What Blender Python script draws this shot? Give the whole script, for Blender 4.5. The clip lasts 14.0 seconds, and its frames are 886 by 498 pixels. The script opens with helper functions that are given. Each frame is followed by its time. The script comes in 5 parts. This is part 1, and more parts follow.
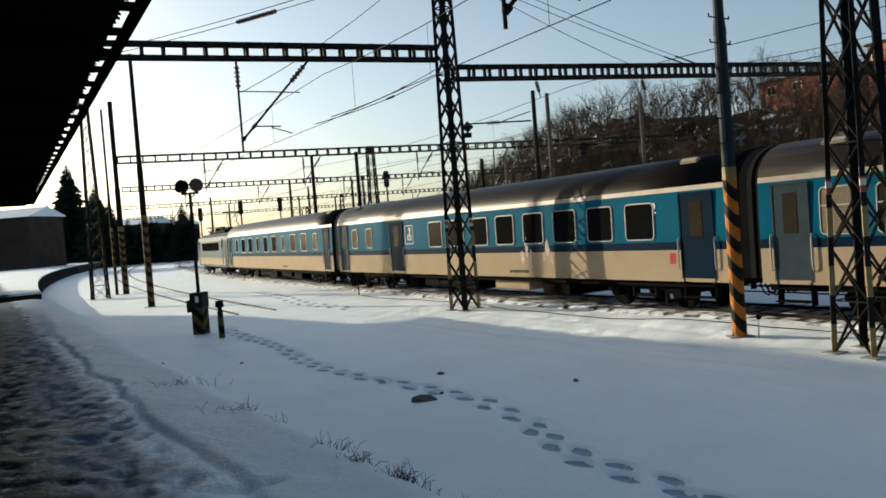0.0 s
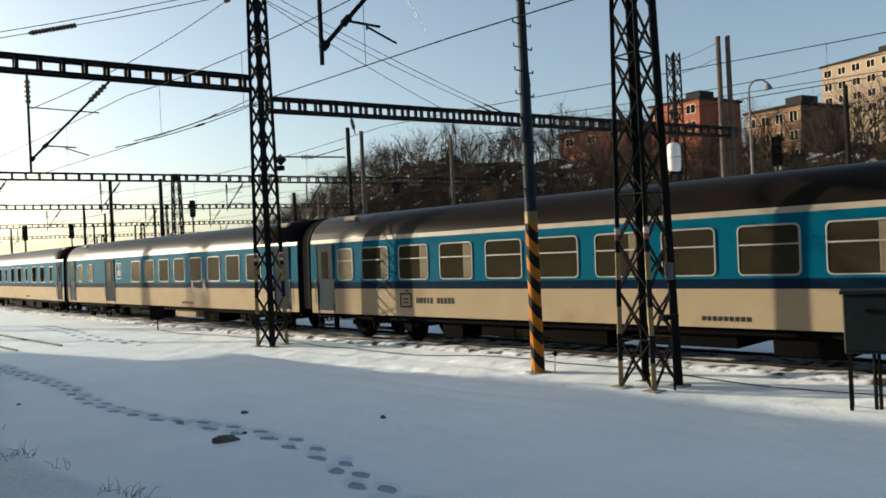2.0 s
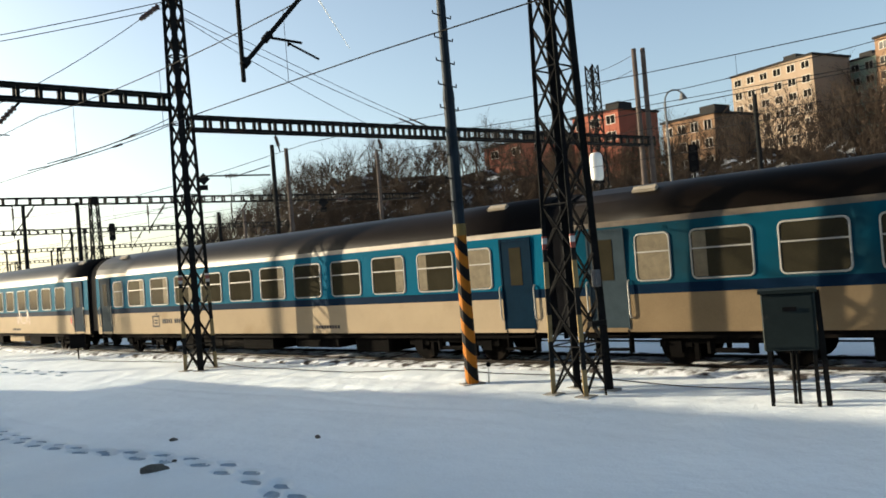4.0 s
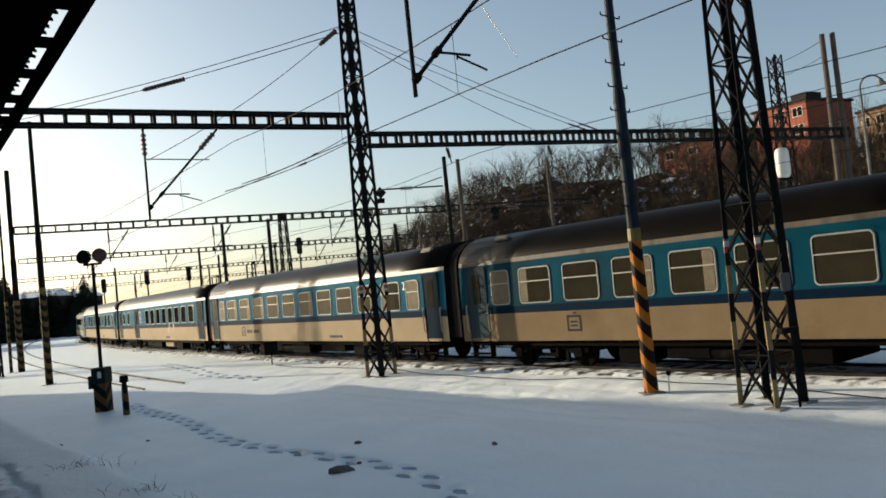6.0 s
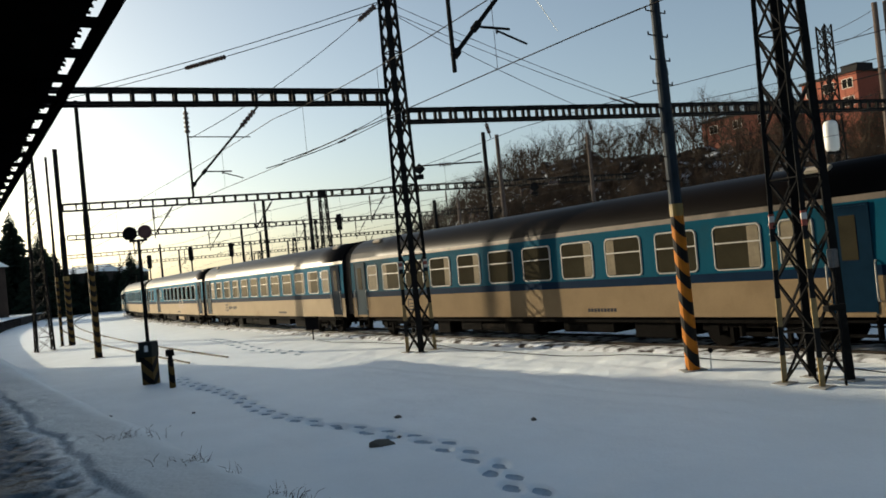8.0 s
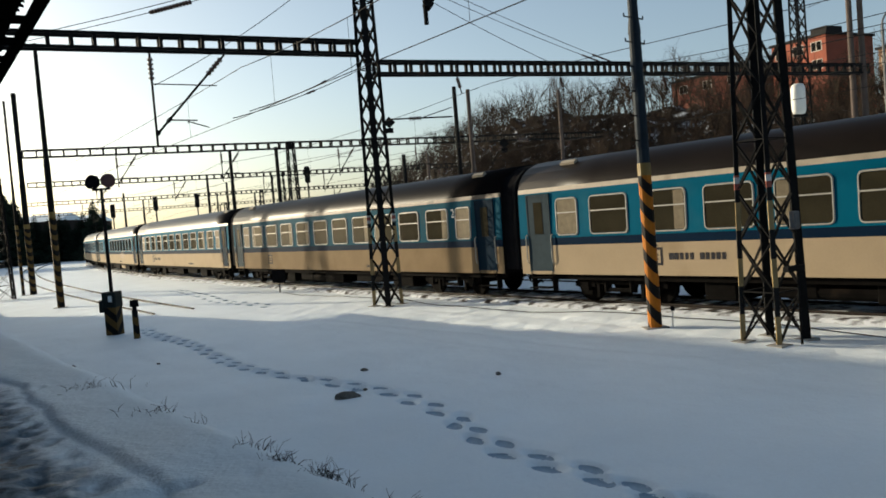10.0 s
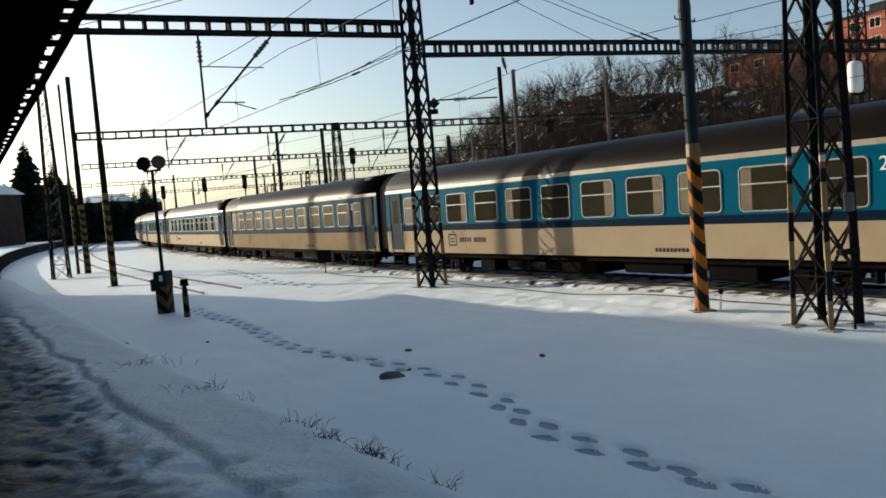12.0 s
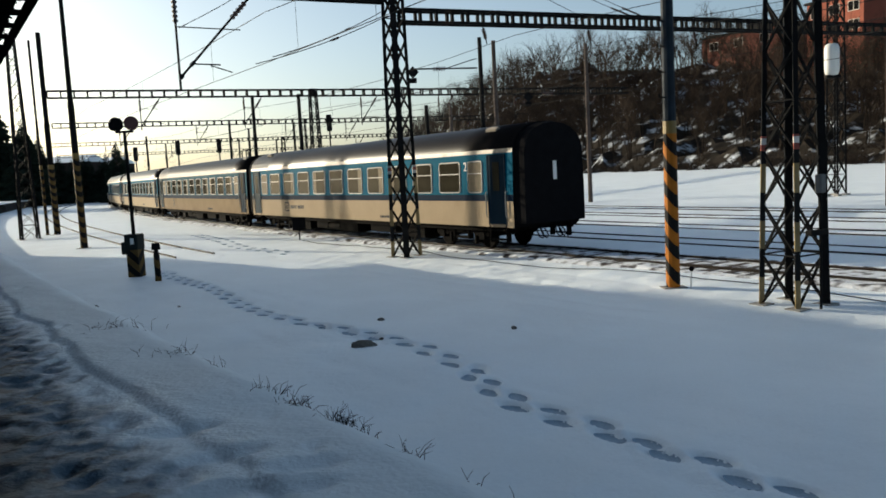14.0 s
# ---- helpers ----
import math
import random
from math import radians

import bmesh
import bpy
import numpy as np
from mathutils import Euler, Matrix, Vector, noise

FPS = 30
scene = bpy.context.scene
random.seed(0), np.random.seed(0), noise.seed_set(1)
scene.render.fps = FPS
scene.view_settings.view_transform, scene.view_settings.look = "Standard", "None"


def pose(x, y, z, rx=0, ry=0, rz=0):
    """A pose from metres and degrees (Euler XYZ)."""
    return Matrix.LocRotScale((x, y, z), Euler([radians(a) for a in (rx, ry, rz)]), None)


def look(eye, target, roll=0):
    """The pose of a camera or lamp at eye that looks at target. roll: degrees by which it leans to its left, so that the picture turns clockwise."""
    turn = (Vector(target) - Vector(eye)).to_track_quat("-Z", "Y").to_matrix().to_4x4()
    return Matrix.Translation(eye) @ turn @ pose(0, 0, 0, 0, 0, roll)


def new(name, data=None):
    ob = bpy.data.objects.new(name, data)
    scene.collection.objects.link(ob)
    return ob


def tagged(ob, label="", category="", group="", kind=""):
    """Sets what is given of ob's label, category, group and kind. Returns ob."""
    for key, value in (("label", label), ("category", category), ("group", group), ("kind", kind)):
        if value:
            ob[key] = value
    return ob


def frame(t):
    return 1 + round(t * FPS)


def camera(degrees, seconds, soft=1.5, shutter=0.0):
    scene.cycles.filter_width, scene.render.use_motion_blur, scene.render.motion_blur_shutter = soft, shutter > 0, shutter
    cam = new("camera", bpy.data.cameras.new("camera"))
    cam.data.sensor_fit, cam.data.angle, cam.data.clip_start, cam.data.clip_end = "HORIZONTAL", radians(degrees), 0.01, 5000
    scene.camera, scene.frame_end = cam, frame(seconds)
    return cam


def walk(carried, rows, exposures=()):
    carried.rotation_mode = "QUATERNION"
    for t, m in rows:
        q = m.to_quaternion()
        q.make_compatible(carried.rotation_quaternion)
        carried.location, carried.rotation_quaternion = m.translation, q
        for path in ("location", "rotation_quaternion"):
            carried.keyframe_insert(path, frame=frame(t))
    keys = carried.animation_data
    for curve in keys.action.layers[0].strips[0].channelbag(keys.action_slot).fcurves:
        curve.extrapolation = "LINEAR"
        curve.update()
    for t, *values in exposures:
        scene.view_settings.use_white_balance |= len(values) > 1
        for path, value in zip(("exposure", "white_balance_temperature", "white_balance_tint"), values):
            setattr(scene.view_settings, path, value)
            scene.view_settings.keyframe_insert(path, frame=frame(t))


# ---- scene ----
# camera: held by hand on the platform, turning only; seconds, yaw to the left, pitch up, roll
cam = camera(58.06, 14.0, soft=1.7)
EYE = (0.0, 0.0, 2.97)
TURNS = (
    (0, -0.06, -1.64, -4.43), (0.5, 1.80, -2.33, -3.81), (1, -2.27, -0.46, -4.06), (1.5, -10.55, -0.76, -3.88),
    (2, -13.68, 0.10, -2.74), (4.5, -19.19, 1.20, -5.18), (5, -14.58, 2.58, -6.77), (5.5, -9.96, 2.47, -5.87),
    (6, -6.56, 2.44, -5.76), (6.5, -4.01, 1.51, -6.13), (7, -2.44, 1.07, -6.11), (7.5, -1.85, 0.57, -6.05),
    (8, -3.59, 1.02, -5.72), (10.5, -6.18, -3.06, -4.82), (11, -8.19, -3.41, -6.27), (11.5, -2.88, -3.02, -4.95),
    (12, -2.29, -3.47, -4.62), (12.5, -2.83, -3.96, -5.73), (13, -2.90, -5.31, -5.34), (13.5, -3.86, -8.05, -5.57),
    (14, -3.96, -5.69, -2.99),
)


def aim(yaw, pitch, roll):
    a, b = radians(yaw), radians(pitch)
    d = Vector((-math.sin(a) * math.cos(b), math.cos(a) * math.cos(b), math.sin(b)))
    return look(EYE, Vector(EYE) + d, roll)


# the film's camera brightens and dims its picture as it turns
STOPS = ((0.0, 0.55), (1.0, 0.6), (2.0, 0.7), (4.5, 1.12), (5.0, 0.90), (5.5, 0.66), (7.0, 0.47), (8.0, 0.46), (10.5, 0.58), (12.0, 0.47), (13.0, 0.46), (13.5, 0.52), (14.0, 0.46))
walk(cam, [(t, aim(y, p, r)) for t, y, p, r in TURNS], [(t, e - 0.06, 6330 if t < 1.5 else 6400 if t < 3 else 6520 if t < 9 else 6350 if t < 12 else 6150, 2) for t, e in STOPS])

# ---- light ----
SUN_AZ, SUN_EL = -54.0, 13.0
world = bpy.data.worlds.new("world")
scene.world = world
world.use_nodes = True
wn = world.node_tree.nodes
sky = wn.new("ShaderNodeTexSky")
sky.sky_type = "NISHITA"
sky.sun_disc = False
sky.sun_elevation, sky.sun_rotation = radians(SUN_EL), radians(SUN_AZ)
sky.air_density, sky.dust_density, sky.ozone_density = 0.8, 2.2, 1.2
haze = wn.new("ShaderNodeHueSaturation")
haze.inputs["Saturation"].default_value = 0.82
world.node_tree.links.new(sky.outputs["Color"], haze.inputs["Color"])
world.node_tree.links.new(haze.outputs["Color"], wn["Background"].inputs["Color"])
wn["Background"].inputs["Strength"].default_value = 0.128
sun_way = Vector((math.sin(radians(SUN_AZ)) * math.cos(radians(SUN_EL)), math.cos(radians(SUN_AZ)) * math.cos(radians(SUN_EL)), math.sin(radians(SUN_EL))))
sun = new("sun", bpy.data.lights.new("sun", "SUN"))
sun.data.energy, sun.data.angle, sun.data.color = 5.0, radians(0.6), (1.0, 0.82, 0.62)
sun.matrix_world = look(sun_way * 100, (0, 0, 0))

# ---- materials ----
def material(name, colour, rough=0.6, metal=0.0, spread=0.25, scale=3.0, bump=0.0, dirt=None, dirt_at=0.6, fine=40.0, random_by=0.0, gloss=0.5):
    """A base colour that varies at two scales, with optional dirt patches, bump and a change from piece to piece."""
    m = bpy.data.materials.new(name)
    m.use_nodes = True
    n, l = m.node_tree.nodes, m.node_tree.links
    b = n["Principled BSDF"]
    b.inputs["Roughness"].default_value, b.inputs["Metallic"].default_value = rough, metal
    b.inputs["Specular IOR Level"].default_value = gloss
    tc = n.new("ShaderNodeTexCoord")
    big, small = n.new("ShaderNodeTexNoise"), n.new("ShaderNodeTexNoise")
    big.inputs["Scale"].default_value, big.inputs["Detail"].default_value = scale, 6
    small.inputs["Scale"].default_value, small.inputs["Detail"].default_value = fine, 3
    for t in (big, small):
        l.new(tc.outputs["Object"], t.inputs["Vector"])
    add = n.new("ShaderNodeMath")
    add.operation = "MULTIPLY_ADD"
    l.new(small.outputs["Fac"], add.inputs[0])
    add.inputs[1].default_value = 0.5
    l.new(big.outputs["Fac"], add.inputs[2])
    ramp = n.new("ShaderNodeValToRGB")
    ramp.color_ramp.elements[0].position, ramp.color_ramp.elements[1].position = 0.45, 1.05
    lo, hi = [max(0.0, c * (1 - spread)) for c in colour], [min(1.0, c * (1 + spread)) for c in colour]
    ramp.color_ramp.elements[0].color, ramp.color_ramp.elements[1].color = (*lo, 1), (*hi, 1)
    l.new(add.outputs[0], ramp.inputs["Fac"])
    out = ramp.outputs["Color"]
    if dirt:
        d = n.new("ShaderNodeTexNoise")
        d.inputs["Scale"].default_value, d.inputs["Detail"].default_value = scale * 0.45, 9
        l.new(tc.outputs["Object"], d.inputs["Vector"])
        r2 = n.new("ShaderNodeValToRGB")
        r2.color_ramp.elements[0].position, r2.color_ramp.elements[1].position = dirt_at, min(1.0, dirt_at + 0.14)
        l.new(d.outputs["Fac"], r2.inputs["Fac"])
        mix = n.new("ShaderNodeMixRGB")
        l.new(r2.outputs["Color"], mix.inputs["Fac"])
        l.new(out, mix.inputs["Color1"])
        mix.inputs["Color2"].default_value = (*dirt, 1)
        out = mix.outputs["Color"]
    if random_by:
        info, hsv = n.new("ShaderNodeObjectInfo"), n.new("ShaderNodeHueSaturation")
        mul = n.new("ShaderNodeMath")
        mul.operation = "MULTIPLY_ADD"
        l.new(info.outputs["Random"], mul.inputs[0])
        mul.inputs[1].default_value, mul.inputs[2].default_value = random_by, 1 - random_by / 2
        l.new(mul.outputs[0], hsv.inputs["Value"])
        l.new(out, hsv.inputs["Color"])
        out = hsv.outputs["Color"]
    l.new(out, b.inputs["Base Color"])
    if bump:
        bp = n.new("ShaderNodeBump")
        bp.inputs["Strength"].default_value, bp.inputs["Distance"].default_value = bump, 0.05
        l.new(add.outputs[0], bp.inputs["Height"])
        l.new(bp.outputs["Normal"], b.inputs["Normal"])
    return m


def striped(name, a, b, period, tilt, gloss=0.1):
    """Slanting warning stripes of two paints."""
    m = material(name, a, 0.6, spread=0.2, gloss=gloss)
    n, l = m.node_tree.nodes, m.node_tree.links
    bs = n["Principled BSDF"]
    tc, sep = n.new("ShaderNodeTexCoord"), n.new("ShaderNodeSeparateXYZ")
    l.new(tc.outputs["Object"], sep.inputs[0])
    def node(op, x, y):
        q = n.new("ShaderNodeMath")
        q.operation = op
        for k, v in enumerate((x, y)):
            if hasattr(v, "links"):
                l.new(v, q.inputs[k])
            else:
                q.inputs[k].default_value = v
        return q.outputs[0]
    side = node("ADD", sep.outputs[0], node("MULTIPLY", sep.outputs[1], -1.0))
    f = node("FRACT", node("DIVIDE", node("ADD", sep.outputs[2], node("MULTIPLY", side, tilt)), period), 0)
    f = node("GREATER_THAN", f, 0.5)
    mix = n.new("ShaderNodeMixRGB")
    l.new(f, mix.inputs["Fac"])
    l.new(bs.inputs["Base Color"].links[0].from_socket, mix.inputs["Color1"])
    mix.inputs["Color2"].default_value = (*b, 1)
    l.new(mix.outputs["Color"], bs.inputs["Base Color"])
    return m


def snow_material():
    """Snow with a faint crust, thin grey patches and ruts."""
    m = material("snow", (0.82, 0.88, 0.915), 0.55, spread=0.05, scale=0.5, bump=0.35, fine=22.0)
    n, l = m.node_tree.nodes, m.node_tree.links
    b = n["Principled BSDF"]
    b.inputs["Specular IOR Level"].default_value = 0.35
    # drifts and trodden lumps of half a metre to two metres
    tc, wide, lumps = n.new("ShaderNodeTexCoord"), n.new("ShaderNodeTexNoise"), n.new("ShaderNodeTexNoise")
    for t, k in ((wide, 0.9), (lumps, 4.0)):
        t.inputs["Scale"].default_value, t.inputs["Detail"].default_value = k, 5
        l.new(tc.outputs["Object"], t.inputs["Vector"])
    bp, bp2 = n.new("ShaderNodeBump"), n.new("ShaderNodeBump")
    bp.inputs["Strength"].default_value, bp.inputs["Distance"].default_value = 0.3, 0.3
    bp2.inputs["Strength"].default_value, bp2.inputs["Distance"].default_value = 0.25, 0.08
    l.new(wide.outputs["Fac"], bp.inputs["Height"])
    l.new(lumps.outputs["Fac"], bp2.inputs["Height"])
    old = b.inputs["Normal"].links[0].from_node
    # trampled path along the platform, canopy shade put into its blue-grey, with bare patches
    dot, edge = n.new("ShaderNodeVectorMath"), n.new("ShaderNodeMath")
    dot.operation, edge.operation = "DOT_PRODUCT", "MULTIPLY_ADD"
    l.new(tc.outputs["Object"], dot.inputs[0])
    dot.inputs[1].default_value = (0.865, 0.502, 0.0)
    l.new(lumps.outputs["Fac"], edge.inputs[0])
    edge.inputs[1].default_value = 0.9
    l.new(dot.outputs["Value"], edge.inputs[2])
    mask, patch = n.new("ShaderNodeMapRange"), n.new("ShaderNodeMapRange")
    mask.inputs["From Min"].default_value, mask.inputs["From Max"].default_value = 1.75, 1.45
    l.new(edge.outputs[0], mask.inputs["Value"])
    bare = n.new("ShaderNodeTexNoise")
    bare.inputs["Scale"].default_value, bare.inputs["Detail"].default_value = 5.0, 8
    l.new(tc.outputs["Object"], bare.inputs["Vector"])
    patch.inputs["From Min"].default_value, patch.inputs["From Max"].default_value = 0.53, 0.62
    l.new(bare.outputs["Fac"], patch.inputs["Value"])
    shaded_path, over = n.new("ShaderNodeMixRGB"), n.new("ShaderNodeMixRGB")
    shaded_path.inputs["Color1"].default_value, shaded_path.inputs["Color2"].default_value = (0.12, 0.19, 0.255, 1), (0.032, 0.05, 0.068, 1)
    l.new(patch.outputs["Result"], shaded_path.inputs["Fac"])
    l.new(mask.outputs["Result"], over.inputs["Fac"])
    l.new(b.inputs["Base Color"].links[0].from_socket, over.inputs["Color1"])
    l.new(shaded_path.outputs["Color"], over.inputs["Color2"])
    # bare wet asphalt further in under the canopy, with crumbs of snow
    deep, crumbs, asphalt, last = n.new("ShaderNodeMapRange"), n.new("ShaderNodeMapRange"), n.new("ShaderNodeMixRGB"), n.new("ShaderNodeMixRGB")
    deep.inputs["From Min"].default_value, deep.inputs["From Max"].default_value = 1.3, 0.65
    l.new(edge.outputs[0], deep.inputs["Value"])
    crumbs.inputs["From Min"].default_value, crumbs.inputs["From Max"].default_value = 0.40, 0.33
    l.new(bare.outputs["Fac"], crumbs.inputs["Value"])
    asphalt.inputs["Color1"].default_value, asphalt.inputs["Color2"].default_value = (0.012, 0.014, 0.017, 1), (0.25, 0.31, 0.36, 1)
    l.new(crumbs.outputs["Result"], asphalt.inputs["Fac"])
    l.new(deep.outputs["Result"], last.inputs["Fac"])
    l.new(over.outputs["Color"], last.inputs["Color1"])
    l.new(asphalt.outputs["Color"], last.inputs["Color2"])
    l.new(last.outputs["Color"], b.inputs["Base Color"])
    l.new(bp.outputs["Normal"], bp2.inputs["Normal"])
    l.new(bp2.outputs["Normal"], old.inputs["Normal"])
    return m


M = {}
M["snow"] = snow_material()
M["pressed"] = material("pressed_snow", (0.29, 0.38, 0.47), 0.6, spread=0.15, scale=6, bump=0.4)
M["steel"] = material("painted_steel", (0.009, 0.009, 0.009), 0.75, 0.0, gloss=0.05, spread=0.5, scale=2, dirt=(0.034, 0.02, 0.014), dirt_at=0.62)
M["steel_grey"] = material("grey_steel", (0.10, 0.10, 0.10), 0.55, 0.0, gloss=0.25, spread=0.35, dirt=(0.12, 0.08, 0.05), dirt_at=0.6)
M["pole_blue"] = material("blue_grey_paint", (0.013, 0.021, 0.030), 0.6, 0.0, gloss=0.1, spread=0.35)
M["concrete"] = material("concrete", (0.26, 0.25, 0.23), 0.85, spread=0.25, scale=2, bump=0.3)
M["stripe"] = striped("warning_stripes", (0.36, 0.125, 0.014), (0.008, 0.008, 0.008), 0.58, 0.9)
M["pole_brown"] = material("weathered_pole", (0.075, 0.058, 0.05), 0.85, gloss=0.15, spread=0.3, scale=2)
M["stripe_leg"] = striped("leg_stripes", (0.26, 0.19, 0.09), (0.012, 0.012, 0.012), 1.1, 0.0)
M["stripe_dark"] = striped("dark_stripes", (0.11, 0.068, 0.022), (0.008, 0.008, 0.008), 0.5, 0.9)
M["yellow"] = material("yellow_paint", (0.17, 0.11, 0.02), 0.5)
M["white_red"] = striped("white_red_band", (0.50, 0.47, 0.43), (0.26, 0.08, 0.06), 0.24, 0.0)
M["rail"] = material("rail_steel", (0.022, 0.017, 0.014), 0.6, 0.0, spread=0.4, gloss=0.08)
M["ballast"] = material("ballast", (0.05, 0.042, 0.038), 0.95, gloss=0.1, spread=0.5, scale=6, bump=1.0, dirt=(0.72, 0.75, 0.79), dirt_at=0.38)
M["sleeper"] = material("sleeper_wood", (0.035, 0.027, 0.022), 0.9, spread=0.4, bump=0.4, random_by=0.4)
M["black"] = material("black_rubber", (0.006, 0.006, 0.007), 0.9, gloss=0.05, spread=0.3)
M["under"] = material("underframe", (0.004, 0.0036, 0.0034), 0.9, 0.0, gloss=0.03, spread=0.5, scale=4, dirt=(0.016, 0.012, 0.009), dirt_at=0.62)
M["blue"] = material("coach_blue", (0.003, 0.080, 0.135), 0.55, gloss=0.012, spread=0.10, scale=0.8, dirt=(0.014, 0.088, 0.135), dirt_at=0.62)
M["navy"] = material("coach_navy", (0.004, 0.013, 0.030), 0.55, gloss=0.012, spread=0.12)
M["cream"] = material("coach_cream", (0.31, 0.245, 0.165), 0.55, gloss=0.012, spread=0.08, scale=1.2, dirt=(0.25, 0.19, 0.12), dirt_at=0.60)
M["cream_dirty"] = material("coach_tan", (0.175, 0.128, 0.076), 0.55, gloss=0.012, spread=0.12, scale=1.2, dirt=(0.145, 0.104, 0.06), dirt_at=0.56)
M["blue_dirty"] = material("coach_dull_blue", (0.004, 0.050, 0.080), 0.55, gloss=0.012, spread=0.12, scale=0.8, dirt=(0.010, 0.036, 0.050), dirt_at=0.56)
M["strip"] = material("gutter_white", (0.30, 0.26, 0.20), 0.45, gloss=0.2, spread=0.15, dirt=(0.22, 0.18, 0.13), dirt_at=0.58)
M["strip_dirty"] = material("gutter_grimy", (0.11, 0.09, 0.07), 0.5, gloss=0.1, spread=0.2, dirt=(0.06, 0.05, 0.04), dirt_at=0.56)
M["roof"] = material("coach_roof", (0.0085, 0.0065, 0.0055), 0.34, 0.0, gloss=0.05, spread=0.3, scale=0.9, dirt=(0.015, 0.012, 0.010), dirt_at=0.56)
# darker roof for the dull coach, shadow on it put into the near-black
M["roof_dark"] = material("coach_roof_sooty", (0.0045, 0.0033, 0.0025), 0.35, gloss=0.03, spread=0.3, scale=0.9, dirt=(0.010, 0.008, 0.0065), dirt_at=0.56)
M["smear"] = material("paint_smear", (0.27, 0.20, 0.15), 0.6, spread=0.5, scale=9)
M["alu"] = material("window_alu", (0.30, 0.29, 0.26), 0.45, 0.0, spread=0.1)
M["door"] = material("coach_door", (0.003, 0.013, 0.026), 0.55, gloss=0.012, spread=0.15)
M["door_grey"] = material("coach_door_grey", (0.034, 0.048, 0.057), 0.55, gloss=0.012, spread=0.15)
M["curtain"] = material("curtain", (0.13, 0.105, 0.065), 0.9, spread=0.25, scale=6)
M["glass"] = material("window_glass", (0.026, 0.023, 0.015), 0.15, gloss=0.015, spread=0.25, scale=1.5)
M["glass_dark"] = material("dark_glass", (0.006, 0.006, 0.006), 0.12, gloss=0.01, spread=0.3)
M["loco"] = material("loco_grey", (0.022, 0.052, 0.058), 0.6, gloss=0.04, spread=0.15)
M["red"] = material("red_paint", (0.30, 0.03, 0.02), 0.5, gloss=0.1)
M["disc_red"] = material("disc_red", (0.10, 0.045, 0.04), 0.5, gloss=0.2)
M["white"] = material("white_paint", (0.75, 0.75, 0.72), 0.45, spread=0.06)
M["window_pale"] = material("window_pale", (0.42, 0.38, 0.33), 0.6, spread=0.1)
M["mark"] = material("dark_mark", (0.025, 0.025, 0.03), 0.5, gloss=0.05)
M["green_grey"] = material("cabinet_paint", (0.012, 0.018, 0.017), 0.6, gloss=0.15, spread=0.25, dirt=(0.07, 0.06, 0.05), dirt_at=0.6)
M["insulator"] = material("brown_insulator", (0.05, 0.025, 0.018), 0.25)
M["wire"] = material("wire", (0.015, 0.015, 0.015), 0.7, gloss=0.05)
M["bark"] = material("bark", (0.030, 0.023, 0.018), 0.95, gloss=0.05, spread=0.4, random_by=0.6)
M["twig"] = material("twigs", (0.034, 0.025, 0.019), 0.95, gloss=0.05, spread=0.4, random_by=0.6)
M["needle"] = material("needles", (0.018, 0.027, 0.019), 0.9, gloss=0.05, spread=0.5, random_by=0.4)
M["earth"] = material("hill_earth", (0.020, 0.016, 0.012), 0.95, gloss=0.1, spread=0.5, scale=0.9, bump=0.6, fine=3.0, dirt=(0.62, 0.66, 0.70), dirt_at=0.55)
M["brick_red"] = material("red_facade", (0.24, 0.065, 0.036), 0.9, spread=0.15, scale=0.3)
M["brick_dark"] = material("dark_red_facade", (0.13, 0.038, 0.022), 0.9, spread=0.2, scale=0.3)
M["ochre"] = material("ochre_facade", (0.19, 0.11, 0.06), 0.9, spread=0.15, scale=0.3)
M["sand"] = material("sand_facade", (0.25, 0.185, 0.13), 0.9, spread=0.12, scale=0.3)
M["mint"] = material("green_facade", (0.19, 0.25, 0.20), 0.9, spread=0.12, scale=0.3)
M["dark_wall"] = material("dark_facade", (0.030, 0.026, 0.023), 0.9, gloss=0.1, spread=0.25, scale=0.5)
M["shed_brown"] = material("brown_planks", (0.045, 0.033, 0.027), 0.9, gloss=0.1, spread=0.3, scale=0.6)
M["tar"] = material("tar_roof", (0.025, 0.024, 0.024), 0.9, gloss=0.1)
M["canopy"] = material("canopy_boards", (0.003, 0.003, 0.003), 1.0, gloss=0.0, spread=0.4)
M["stone"] = material("stone", (0.11, 0.10, 0.085), 0.9, spread=0.35, bump=0.6)
M["grass"] = material("dry_grass", (0.03, 0.026, 0.022), 0.9, spread=0.4)
M["lamp_white"] = material("lamp_white", (0.62, 0.61, 0.57), 0.4, spread=0.05)

# ---- building helpers ----
CORNERS = [(x, y, z) for x in (-0.5, 0.5) for y in (-0.5, 0.5) for z in (-0.5, 0.5)]
SIDES = ((0, 1, 3, 2), (4, 6, 7, 5), (0, 4, 5, 1), (2, 3, 7, 6), (0, 2, 6, 4), (1, 5, 7, 3))


def box(bm, place, size, turn=None):
    place = Vector(place)
    vs = []
    for c in CORNERS:
        v = Vector((c[0] * size[0], c[1] * size[1], c[2] * size[2]))
        vs.append(bm.verts.new(place + (turn @ v if turn else v)))
    for f in SIDES:
        bm.faces.new([vs[i] for i in f])
    return vs


def bar(bm, p, q, w, h=None):
    """A square bar from p to q."""
    p, q = Vector(p), Vector(q)
    d = q - p
    turn = d.to_track_quat("X", "Z").to_matrix()
    box(bm, (p + q) / 2, (d.length, w, h or w), turn)


ROUND = {}


